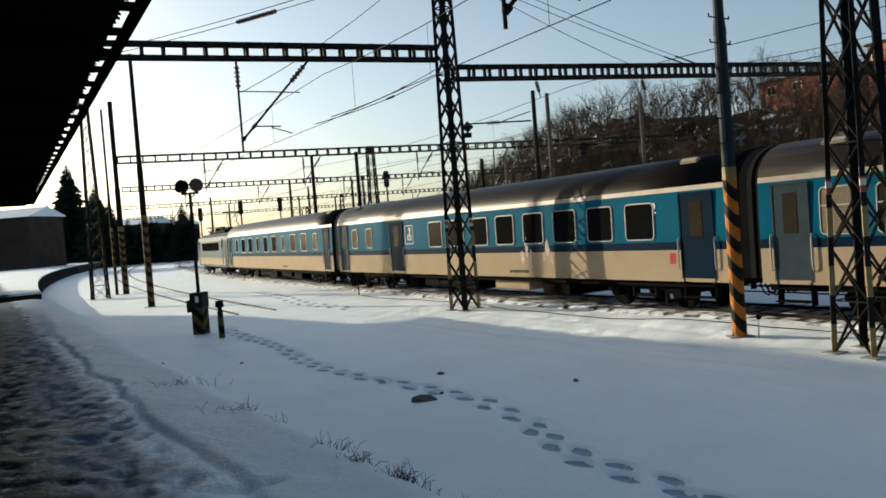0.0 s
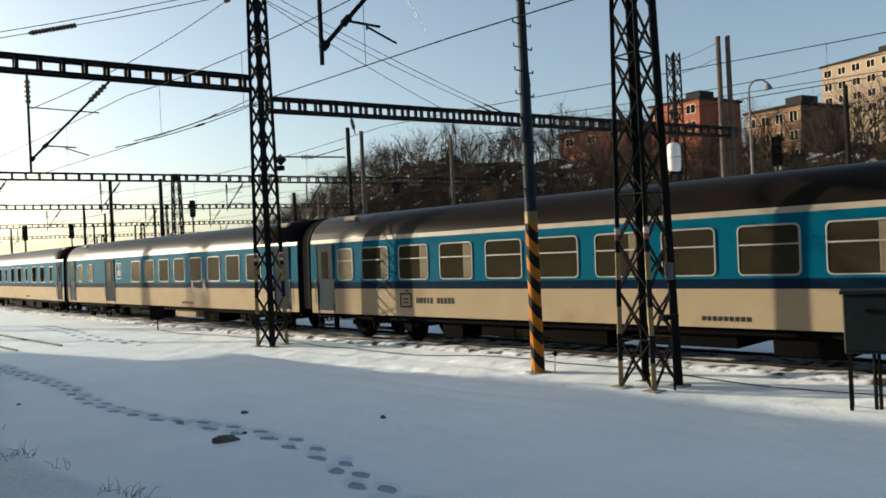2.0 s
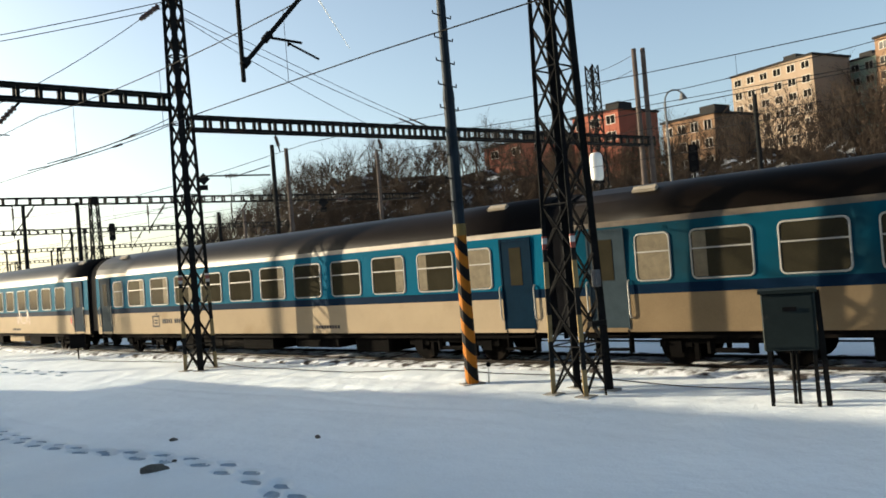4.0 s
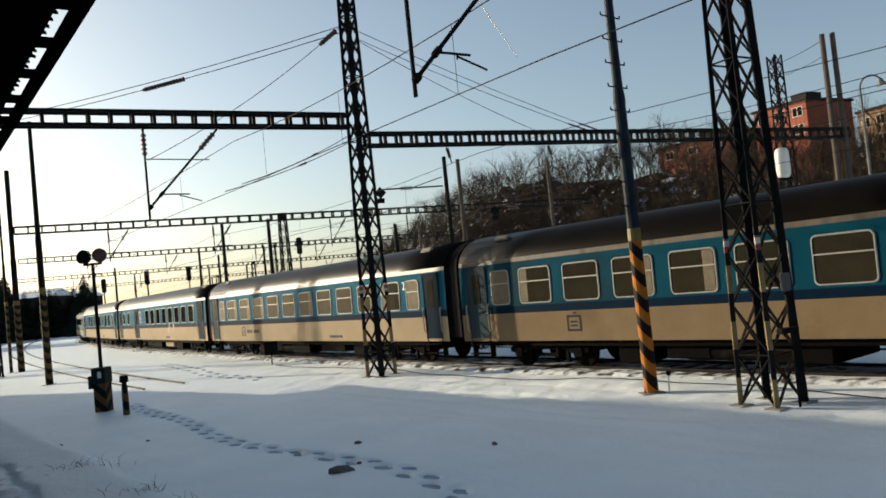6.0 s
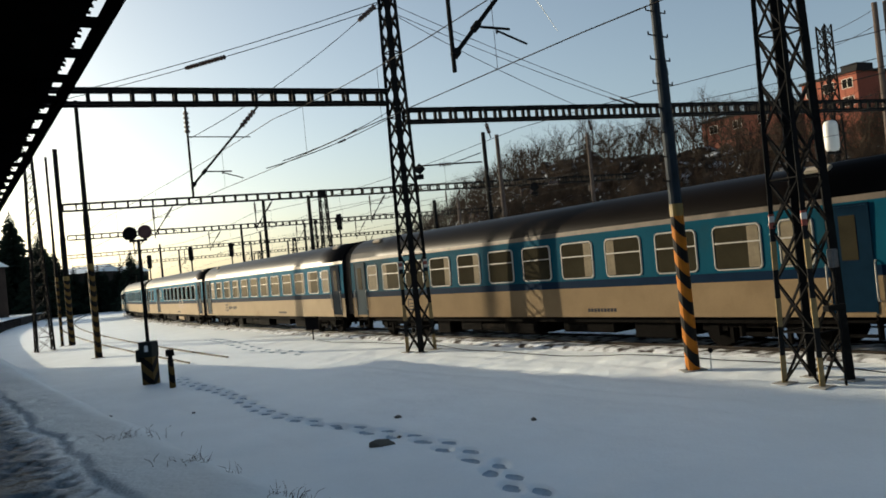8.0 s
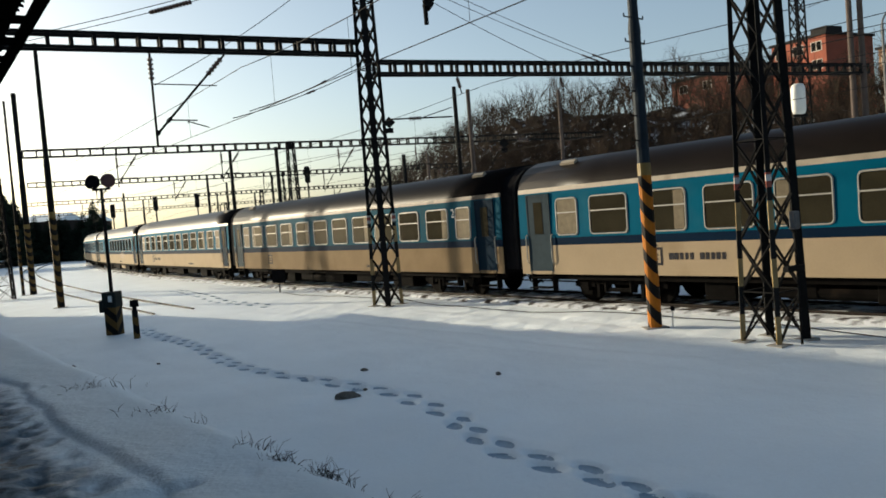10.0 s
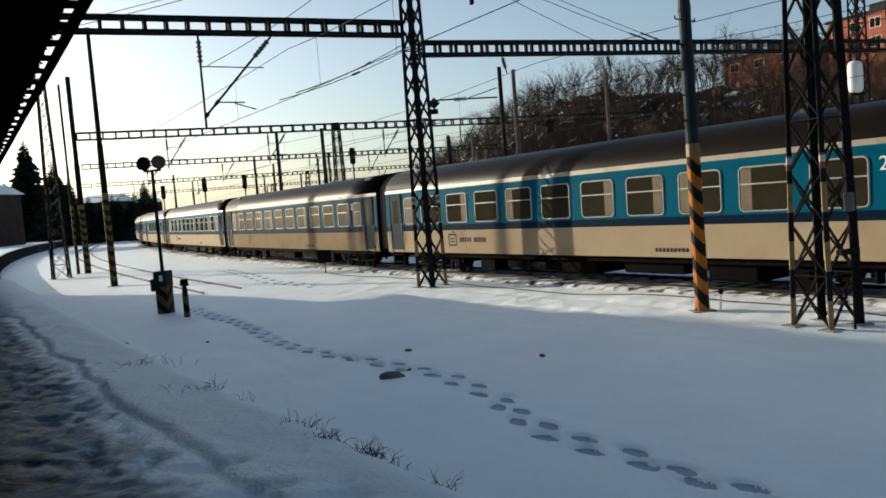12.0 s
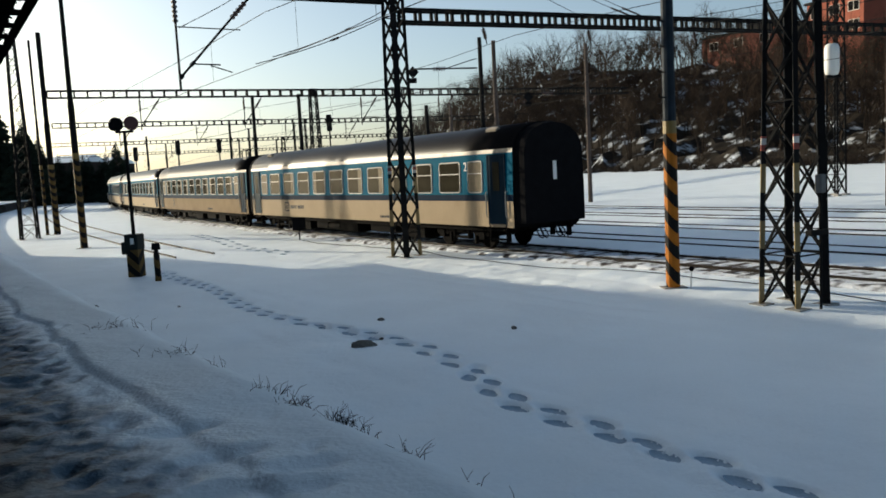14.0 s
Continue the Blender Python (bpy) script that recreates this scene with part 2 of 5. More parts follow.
def tube(bm, p, q, r, r2=None, seg=8):
    p, q = Vector(p), Vector(q)
    r2 = r if r2 is None else r2
    d = (q - p).normalized()
    u = d.cross((0, 0, 1) if abs(d.z) < 0.9 else (1, 0, 0)).normalized()
    v = d.cross(u)
    if seg not in ROUND:
        ROUND[seg] = [(math.cos(2 * math.pi * k / seg), math.sin(2 * math.pi * k / seg)) for k in range(seg)]
    a = [bm.verts.new(p + (u * c + v * s) * r) for c, s in ROUND[seg]]
    b = [bm.verts.new(q + (u * c + v * s) * r2) for c, s in ROUND[seg]]
    for k in range(seg):
        j = (k + 1) % seg
        bm.faces.new((a[k], a[j], b[j], b[k]))
    bm.faces.new(a[::-1])
    bm.faces.new(b)


def cable(bm, pts, r, seg=5):
    """One bent round wire through the points."""
    pts = [Vector(p) for p in pts]
    if seg not in ROUND:
        ROUND[seg] = [(math.cos(2 * math.pi * k / seg), math.sin(2 * math.pi * k / seg)) for k in range(seg)]
    rings = []
    for i, p in enumerate(pts):
        d = (pts[min(i + 1, len(pts) - 1)] - pts[max(i - 1, 0)]).normalized()
        u = d.cross((0, 0, 1) if abs(d.z) < 0.9 else (1, 0, 0)).normalized()
        v = d.cross(u)
        rings.append([p + (u * c + v * s) * r for c, s in ROUND[seg]])
    loft(bm, rings)


def ball(bm, at, size, u=10, v=7):
    bmesh.ops.create_uvsphere(bm, u_segments=u, v_segments=v, radius=1, matrix=Matrix.Translation(at) @ Matrix.Diagonal((*size, 1)))


def loft(bm, rings, caps=True):
    """Joins rings of equal length into a skin."""
    vs = [[bm.verts.new(p) for p in ring] for ring in rings]
    n = len(vs[0])
    for a, b in zip(vs, vs[1:]):
        for i in range(n):
            bm.faces.new((a[i], a[(i + 1) % n], b[(i + 1) % n], b[i]))
    if caps:
        bm.faces.new(vs[0][::-1])
        bm.faces.new(vs[-1])


def mesh_of(name, bm, mat, smooth=False):
    bmesh.ops.recalc_face_normals(bm, faces=bm.faces)
    me = bpy.data.meshes.new(name)
    bm.to_mesh(me)
    bm.free()
    for x in (mat if isinstance(mat, (list, tuple)) else [mat]):
        me.materials.append(M[x])
    if smooth:
        me.polygons.foreach_set("use_smooth", [True] * len(me.polygons))
    return me


def part(name, bm, mat, parent, label="", smooth=False):
    ob = new(name, mesh_of(name, bm, mat, smooth))
    ob.parent = parent
    return tagged(ob, label)


def again(ob, m):
    """Another object on the same mesh, under the same parent."""
    o = new(ob.name.split(".")[0], ob.data)
    o.parent, o.matrix_basis = ob.parent, m
    return o


def thing(name, m, label, category, group="", kind=""):
    e = new(name)
    e.empty_display_size = 0.3
    e.matrix_basis = m
    return tagged(e, label, category, group, kind)


def single(name, bm, mat, m, label, category, group="", kind="", smooth=False):
    o = new(name, mesh_of(name, bm, mat, smooth))
    o.matrix_basis = m
    return tagged(o, label, category, group, kind)


# ---- the line of the railway ----
# the train's near side: s metres along, off metres to the right of it
STEP = 0.5
LINE = []
def lay_line():
    x, y = 0.0, 0.0
    pts = []
    for i in range(-400, 1000):
        s = i * STEP
        a = -0.5248 + 0.0017 * min(s, 55) + 0.0020 * max(0.0, min(s, 190) - 55)
        pts.append((s, x, y, a))
        x += math.sin(a) * STEP
        y += math.cos(a) * STEP
    x0, y0 = pts[400][1], pts[400][2]
    LINE.extend((s, px - x0 + 2.52, py - y0 + 28.25, a) for s, px, py, a in pts)


lay_line()
LINE_S = np.array([p[0] for p in LINE])
LINE_X = np.array([p[1] for p in LINE])
LINE_Y = np.array([p[2] for p in LINE])
LINE_A = np.array([p[3] for p in LINE])


def at(s, off=0.0, z=0.0):
    a = np.interp(s, LINE_S, LINE_A)
    return Vector((np.interp(s, LINE_S, LINE_X) + math.cos(a) * off, np.interp(s, LINE_S, LINE_Y) - math.sin(a) * off, z))


def heading(s):
    """Degrees about z that turn +x along the line."""
    return 90 - math.degrees(np.interp(s, LINE_S, LINE_A))


RAIL = 0.15
EDGE = -14.3      # the platform's edge
PLAT = 1.2        # the platform's height

# ---- ground ----
def waves(x, y, seed, size, count=14):
    """Smooth unevenness from -1 to 1 with features of about that size."""
    rng = np.random.RandomState(seed)
    out = np.zeros_like(x)
    for _ in range(count):
        a, f, p = rng.uniform(0, 2 * np.pi), 2 * np.pi / (size * rng.uniform(0.6, 1.8)), rng.uniform(0, 2 * np.pi)
        out += np.sin((x * np.cos(a) + y * np.sin(a)) * f + p)
    return out / count ** 0.5 / 1.5


def along(x, y):
    """s and off of points."""
    idx = np.arange(0, len(LINE_S), 8)
    s, off = np.empty(len(x)), np.empty(len(x))
    for k in range(0, len(x), 20000):
        px, py = x[k:k + 20000, None], y[k:k + 20000, None]
        j = idx[np.argmin((px - LINE_X[idx]) ** 2 + (py - LINE_Y[idx]) ** 2, axis=1)]
        dx, dy, a = px[:, 0] - LINE_X[j], py[:, 0] - LINE_Y[j], LINE_A[j]
        s[k:k + 20000] = LINE_S[j] + dx * np.sin(a) + dy * np.cos(a)
        off[k:k + 20000] = dx * np.cos(a) - dy * np.sin(a)
    return s, off


def smooth(v, lo, hi):
    t = np.clip((v - lo) / (hi - lo), 0, 1)
    return t * t * (3 - 2 * t)


TRAIL = ((-7.6, 27.6), (-6.94, 25.97), (-5.62, 23.68), (-4.27, 20.96), (-3.31, 18.67), (-2.04, 16.58), (-1.28, 15.7), (-0.64, 14.93), (-0.16, 14.25), (0.33, 13.62), (0.72, 12.6), (1.1, 11.6), (1.24, 10.6), (1.5, 9.75), (2.1, 8.85), (2.5, 8.05), (2.95, 7.32), (3.37, 6.58), (3.9, 5.7))


def steps_on(points, stride, aside):
    """Footsteps along a polyline: place and direction."""
    out, left, side = [], 0.0, 1
    for (x0, y0), (x1, y1) in zip(points, points[1:]):
        d = math.hypot(x1 - x0, y1 - y0)
        u, v = (x1 - x0) / d, (y1 - y0) / d
        t = left
        while t < d:
            side = -side
            w = aside * side + random.uniform(-0.04, 0.04)
            out.append((x0 + u * t + v * w, y0 + v * t - u * w, u, v))
            t += stride * random.uniform(0.85, 1.15)
        left = t - d
    return out


def ground_height(x, y):
    s, off = along(x, y)
    z = 0.05 * waves(x, y, 1, 7.0) + 0.015 * waves(x, y, 2, 1.3)
    # platform with its snowed slope where the camera stands
    foot = EDGE + 1.7 + 0.2 * waves(x, y, 5, 6.0)
    near = 1 - smooth(s, 15, 20)
    top = PLAT + 0.022 * waves(x, y, 3, 2.2)
    rise = 1 - smooth(off, EDGE + 0.02 + 0.06 * waves(x, y, 6, 4.0), foot)
    z = z + near * rise * (top - z)
    # a rut of drifted snow along the platform
    rut = off - (EDGE - 0.76) - 0.09 * waves(x, y, 8, 2.2) - 0.035 * waves(x, y, 9, 0.5)
    z = z - near * (0.032 * np.exp(-(rut / 0.04) ** 2) + 0.022 * (1 - smooth(rut, -0.05, 0.03))) * (s > -32)
    # the near track under its snow
    for c in (-6.28, -7.72):
        z = z + 0.05 * np.exp(-((off - c) / 0.25) ** 2) * (1 - smooth(s, -9, 2))
    # faint ruts along the line, and the churned yard behind
    for c in (-11.0, -9.7, -8.9, -5.3, -4.4, -3.2, -1.9):
        z = z - 0.042 * np.exp(-((off - c - 0.25 * waves(x, y, int(40 - c), 9.0)) / 0.2) ** 2) * (0.6 + 0.4 * waves(x, y, 31, 3.0)) * smooth(x, -8, -7) * smooth(-y, -27, -25)
    z = z + 0.055 * smooth(off, 7, 12) * waves(x, y, 33, 2.6)
    # track beds
    for c in TRACKS:
        bed = np.exp(-((off - c) / 1.9) ** 4)
        z = z * (1 - 0.8 * bed) + (0.09 * smooth(s, 0, 8) if c < 0 else 0.0 if c < 5 else 0.115) * bed
    # the yard rises towards the bank
    z = z + 1.3 * smooth(off, 24, 70)
    return z, s, off


TRACKS = (-7.0, 1.42, 5.6, 10.3, 15.0, 19.7)


def axis(lo, hi, fine, far):
    """Coordinates, fine in [lo, hi] and ever wider outside it."""
    mid = list(np.arange(lo, hi, fine))
    up, step = [], fine
    v = hi
    while v < far:
        up.append(v)
        step = step * 1.09
        v += step
    up.append(far)
    down, step, v = [], fine, lo - fine
    while v > -far:
        down.append(v)
        step = step * 1.09
        v -= step
    down.append(-far)
    return np.array(down[::-1] + mid + up)


def build_ground():
    xs, ys = axis(-8.0, 4.4, 0.05, 3000.0), axis(4.0, 27.0, 0.06, 3000.0)
    gx, gy = np.meshgrid(xs, ys)
    x, y = gx.ravel(), gy.ravel()
    z, s, off = ground_height(x, y)
    # footprints pressed into the snow, with a little rim
    random.seed(4)
    prints = steps_on(TRAIL, 0.42, 0.115)
    deep_prints = [(-1.11, 5.14, 0.95, 0.3), (-0.59, 4.84, 0.95, 0.3), (-0.62, 4.49, 0.97, 0.2), (-1.04, 4.50, 0.9, 0.3), (-1.54, 5.77, 0.9, 0.4)]
    for px, py, u, v in prints + deep_prints:
        rim = 0.0 if (px, py, u, v) in deep_prints else 0.014
        i0, i1 = np.searchsorted(xs, (px - 0.5, px + 0.5))
        j0, j1 = np.searchsorted(ys, (py - 0.5, py + 0.5))
        for j in range(j0, j1):
            k = slice(j * len(xs) + i0, j * len(xs) + i1)
            a, b = (x[k] - px) * u + (y[k] - py) * v, (x[k] - px) * v - (y[k] - py) * u
            q = (a / 0.25) ** 2 + (b / 0.115) ** 2
            z[k] += -(0.075 if rim else 0.045) * np.exp(-q ** 3) + rim * np.exp(-((q - 2.2) / 0.9) ** 2)
    # trampled snow on the platform
    rng = np.random.RandomState(7)
    for _ in range(1700):
        ss, oo = rng.uniform(-30, 12), EDGE - 0.95 - abs(rng.normal(0, 1.3))
        if rng.rand() < 0.012:
            oo = EDGE + rng.uniform(-0.8, -0.1)
        p = at(ss, oo)
        a0 = rng.uniform(0, 6.28) if rng.rand() < 0.4 else math.radians(heading(ss)) + rng.normal(0, 0.3)
        u, v = math.cos(a0), math.sin(a0)
        i0, i1 = np.searchsorted(xs, (p.x - 0.5, p.x + 0.5))
        j0, j1 = np.searchsorted(ys, (p.y - 0.5, p.y + 0.5))
        deep = rng.uniform(0.008, 0.024)
        for j in range(j0, j1):
            k = slice(j * len(xs) + i0, j * len(xs) + i1)
            a, b = (x[k] - p.x) * u + (y[k] - p.y) * v, (x[k] - p.x) * v - (y[k] - p.y) * u
            q = (a / 0.13) ** 2 + (b / 0.065) ** 2
            z[k] -= deep * np.exp(-q ** 3)
    nx, ny = len(xs), len(ys)
    i = np.arange(nx * ny).reshape(ny, nx)
    quads = np.stack([i[:-1, :-1], i[:-1, 1:], i[1:, 1:], i[1:, :-1]], -1).reshape(-1, 4)
    me = bpy.data.meshes.new("ground")
    me.vertices.add(nx * ny)
    me.vertices.foreach_set("co", np.stack([x, y, z], -1).ravel())
    me.loops.add(len(quads) * 4)
    me.loops.foreach_set("vertex_index", quads.ravel())
    me.polygons.add(len(quads))
    me.polygons.foreach_set("loop_start", np.arange(0, len(quads) * 4, 4))
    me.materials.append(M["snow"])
    me.polygons.foreach_set("use_smooth", np.ones(len(quads), bool))
    me.update(calc_edges=True)
    ground = tagged(new("ground", me), "snow-covered railway yard with footprints", "ground", kind="structure")
    # the soles of the footprints: pressed snow, with the hollows' shade in the colour
    bm = bmesh.new()
    rings = []
    for r, z1 in ((1.0, 0.0), (0.93, -0.012), (0.6, -0.022), (0.15, -0.025)):
        rings.append([bm.verts.new((0.225 * r * math.cos(a) * (1.0 if math.cos(a) > 0 else 0.92), 0.098 * r * math.sin(a) * (1 + 0.22 * math.cos(a) - 0.18 * math.cos(2 * a)), z1)) for a in np.linspace(0, 2 * math.pi, 21)[:-1]])
    for a, b in zip(rings, rings[1:]):
        for i in range(20):
            bm.faces.new((a[i], a[(i + 1) % 20], b[(i + 1) % 20], b[i]))
    bm.faces.new(rings[-1])
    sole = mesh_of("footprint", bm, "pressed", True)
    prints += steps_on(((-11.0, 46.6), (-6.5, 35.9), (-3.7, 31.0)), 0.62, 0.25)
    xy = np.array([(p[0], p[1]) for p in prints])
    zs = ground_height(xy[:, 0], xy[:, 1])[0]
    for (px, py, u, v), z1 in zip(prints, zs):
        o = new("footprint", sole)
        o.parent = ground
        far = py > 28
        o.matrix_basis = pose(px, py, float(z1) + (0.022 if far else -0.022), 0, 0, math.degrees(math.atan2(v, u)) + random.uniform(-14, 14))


build_ground()


def rail_profile(name, off, s0, s1, parent):
    bm = bmesh.new()
    rings = []
    shape = ((-0.07, -0.16), (0.07, -0.16), (0.012, -0.12), (0.012, -0.04), (0.036, -0.035), (0.034, 0.0), (-0.034, 0.0), (-0.036, -0.035), (-0.012, -0.04), (-0.012, -0.12))
    for s in np.arange(s0, s1 + 2, 2.0):
        rings.append([at(s, off + a, RAIL + b) for a, b in shape])
    loft(bm, rings)
    return part(name, bm, "rail", parent)


def build_track(off, s0, s1, bed, label):
    t = thing("railway_track", Matrix(), label, "railway track", "tracks of the yard", "structure")
    rail_profile("rail", off - 0.7525, s0, s1, t)
    rail_profile("rail", off + 0.7525, s0, s1, t)
    if bed:
        bm = bmesh.new()
        rings = []
        for s in np.arange(s0, s1, 1.0):
            w = 1.35 + random.uniform(-0.12, 0.12)
            rings.append([at(s, off - w - 0.3, -0.05), at(s, off + w + 0.3, -0.05), at(s, off + w, 0.085), at(s, off - w, 0.085 + random.uniform(-0.02, 0.02))])
        loft(bm, rings)
        part("ballast_bed", bm, "ballast", t, "dark ballast with snow between the rails")
        bm = bmesh.new()
        box(bm, (0, 0, 0), (0.22, 2.4, 0.1))
        first = None
        for s in np.arange(s0 if s0 > -50 else -50, 120, 0.62):
            p = at(s, off, 0.03)
            m = pose(p.x, p.y, p.z, 0, 0, heading(s))
            if first is None:
                first = part("sleeper", bm, "sleeper", t)
                first.matrix_basis = m
            else:
                again(first, m)
    return t


build_track(1.42, -70, 240, True, "busy railway track with dark ballast and thin snow")
build_track(-7.0, 8, 240, False, "disused railway track mostly buried in snow")
for off in TRACKS[2:]:
    build_track(off, -70, 200, False, "snow-covered railway track with bare rails")


# ---- platform: wall and snowy top further along the curve ----
def build_platform():
    t = thing("platform", Matrix(), "curved station platform with dark plank wall and snow on top", "platform", kind="structure")
    bm = bmesh.new()
    rings = []
    for s in np.arange(20, 170, 2.5):
        rings.append([at(s, EDGE - 11, -0.2), at(s, EDGE, -0.2), at(s, EDGE, PLAT), at(s, EDGE - 11, PLAT)])
    loft(bm, rings)
    part("platform_body", bm, "dark_wall", t)
    bm = bmesh.new()
    rings = []
    for s in np.arange(19.6, 170, 2.5):
        q = random.uniform(-0.03, 0.03)
        rings.append([at(s, EDGE - 10.9, PLAT + 0.004), at(s, EDGE + 0.12 + q, PLAT + 0.004), at(s, EDGE + 0.10 + q, PLAT + 0.10), at(s, EDGE - 3, PLAT + 0.14 + q), at(s, EDGE - 10.9, PLAT + 0.12)])
    loft(bm, rings)
    part("snow_layer", bm, "snow", t, "thick snow along the platform edge")
    bm = bmesh.new()
    box(bm, (0, 0, 0), (0.16, 0.14, PLAT + 0.1))
    first = None
    for s in np.arange(20.2, 110, 1.6):
        p = at(s, EDGE + 0.06, PLAT / 2 - 0.08)
        m = pose(p.x, p.y, p.z, 0, 0, heading(s))
        if first is None:
            first = part("post", bm, "sleeper", t)
            first.matrix_basis = m
        else:
            again(first, m)


build_platform()


# ---- canopy over the platform ----
def under_eave(l, o, z):
    """A point l metres along the canopy's straight edge and o metres out from it."""
    return Vector((-2.37 - 0.482 * l + 0.876 * o, 7.79 + 0.876 * l + 0.482 * o, z))


def build_canopy():
    z = 5.8
    t = thing("platform_canopy", Matrix(), "dark timber and steel platform canopy with toothed edge", "canopy", kind="structure")
    a, b = -40.0, 38.6
    turn = math.degrees(math.atan2(0.876, -0.482))
    out = EDGE - 0.15
    def strip(name, o0, o1, z0, z1, mat):
        bm = bmesh.new()
        loft(bm, [[under_eave(l, o0, z0), under_eave(l, o1, z0), under_eave(l, o1, z1), under_eave(l, o0, z1)] for l in (a, b)])
        return part(name, bm, mat, t)
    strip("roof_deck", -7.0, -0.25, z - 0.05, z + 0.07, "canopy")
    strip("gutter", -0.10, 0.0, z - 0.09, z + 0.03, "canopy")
    bm = bmesh.new()
    for l in np.arange(a, b, 0.2):
        tip = -0.16 - 0.06 * random.random()
        p, q, r = under_eave(l, -0.26, z + 0.05), under_eave(l + 0.13, -0.26, z + 0.05), under_eave(l + 0.065, tip, z + 0.02)
        w = [bm.verts.new(v) for v in (p, q, r)]
        u = [bm.verts.new(v - Vector((0, 0, 0.03))) for v in (p, q, r)]
        bm.faces.new(w)
        bm.faces.new(u[::-1])
        for k in range(3):
            bm.faces.new((w[k], u[k], u[(k + 1) % 3], w[(k + 1) % 3]))
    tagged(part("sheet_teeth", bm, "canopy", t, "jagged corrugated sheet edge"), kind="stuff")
    bm = bmesh.new()
    box(bm, (0, 0, 0), (0.16, 0.34, 0.07))
    first = None
    for l in np.arange(a + 0.4, b, 1.15):
        p = under_eave(l, -0.19, z - 0.03)
        m = pose(p.x, p.y, p.z, 0, 0, turn)
        if first is None:
            first = part("gutter_bracket", bm, "canopy", t)
            first.matrix_basis = m
        else:
            again(first, m)
    for l in np.arange(a + 2, b, 4.1):
        bm = bmesh.new()
        bar(bm, under_eave(l, -7, z - 0.18), under_eave(l, -0.45, z - 0.17), 0.14, 0.24)
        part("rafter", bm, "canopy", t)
    for l in (-34, -22, -10):
        bm = bmesh.new()
        p = under_eave(l, -6.5, 0)
        bar(bm, (p.x, p.y, PLAT - 0.1), (p.x, p.y, z - 0.1), 0.25)
        part("column", bm, "canopy", t)
    # unseen block that closes the platform behind, gabled to cast the yard's shadow edge
    bm = bmesh.new()
    rings = []
    for s in np.arange(-44, 36.1, 4.0):
        rings.append([at(s, out - 15, 0), at(s, out - 7.0, 0), at(s, out - 7.0, 6.8), at(s, out - 11.0, 12.35), at(s, out - 15, 6.8)])
    loft(bm, rings)
    o = new("station_building", mesh_of("station_building", bm, "dark_wall"))
    tagged(o, "unseen dark gabled block behind the platform that casts the yard's shadow", "building")


build_canopy()

# ---- the train ----
HALF = 1.41
SECTION = [(-HALF, 0.82), (HALF, 0.82), (HALF, 1.68), (HALF, 1.90), (1.375, 3.26), (1.355, 3.39)]
ARC = [(1.28, 3.62), (1.10, 3.86), (0.82, 4.06), (0.45, 4.19), (0.0, 4.24)]
SECTION += ARC + [(-y, z) for y, z in ARC[-2::-1]] + [(-1.355, 3.39), (-1.375, 3.26), (-HALF, 1.90), (-HALF, 1.68)]


def coach_body(name, length, parent, upper, lower):
    """A skin with one paint a band: cream, navy stripe, upper paint, gutter strip, roof."""
    bm = bmesh.new()
    xs = [-length / 2 + length * k / 8 for k in range(9)]
    n = len(SECTION)
    rings = [[bm.verts.new((x, y, z)) for y, z in SECTION] for x in xs]
    mats = []
    for i in range(n):
        (y0, z0), (y1, z1) = SECTION[i], SECTION[(i + 1) % n]
        hi, lo = max(z0, z1), min(z0, z1)
        mats.append(5 if hi < 0.9 else 0 if hi < 1.7 else 1 if hi < 1.95 else 2 if hi < 3.3 else 3 if hi < 3.4 else 4)
    for a, b in zip(rings, rings[1:]):
        for i in range(n):
            f = bm.faces.new((a[i], a[(i + 1) % n], b[(i + 1) % n], b[i]))
            f.material_index, f.smooth = mats[i], mats[i] == 4
    for ring in (rings[0][::-1], rings[-1]):
        f = bm.faces.new(ring)
        f.material_index = 6
    return part(name, bm, [lower, "navy", upper, *(("strip_dirty", "roof_dark") if lower == "cream_dirty" else ("strip", "roof")), "under", "black"], parent, "blue and cream coach body with brown roof")


def frame_mesh(w, h, bar_at, mat="alu"):
    """A rounded window frame standing proud of the side, in the xz plane, facing +y."""
    bm = bmesh.new()
    def ring(w, h, r, y):
        out = []
        for cx, cz, a0 in ((w / 2 - r, h / 2 - r, 0), (-w / 2 + r, h / 2 - r, 90), (-w / 2 + r, -h / 2 + r, 180), (w / 2 - r, -h / 2 + r, 270)):
            for k in range(4):
                a = radians(a0 + 30 * k)
                out.append((cx + r * math.cos(a), y, cz + r * math.sin(a)))
        return out
    loft(bm, [ring(w - 0.08, h - 0.08, 0.10, -0.02), ring(w - 0.08, h - 0.08, 0.10, 0.028), ring(w - 0.03, h - 0.03, 0.12, 0.028), ring(w, h, 0.13, 0.0), ring(w, h, 0.13, -0.02)], caps=False)
    if bar_at:
        box(bm, (0, 0.012, bar_at), (w - 0.08, 0.03, 0.034))
    return mesh_of("window_frame", bm, mat)


def pane_mesh(w, h, mat):
    bm = bmesh.new()
    box(bm, (0, 0, 0), (w - 0.1, 0.016, h - 0.1))
    return mesh_of("pane", bm, mat)


def curtain_mesh(w, h):
    bm = bmesh.new()
    rings = []
    for k in range(9):
        x = -w / 2 + w * k / 8
        d = 0.003 if k % 2 else 0.0
        rings.append([(x, d, -h / 2), (x, d + 0.003, -h / 2), (x, d + 0.003, h / 2), (x, d, h / 2)])
    loft(bm, rings)
    return mesh_of("curtain", bm, "curtain")


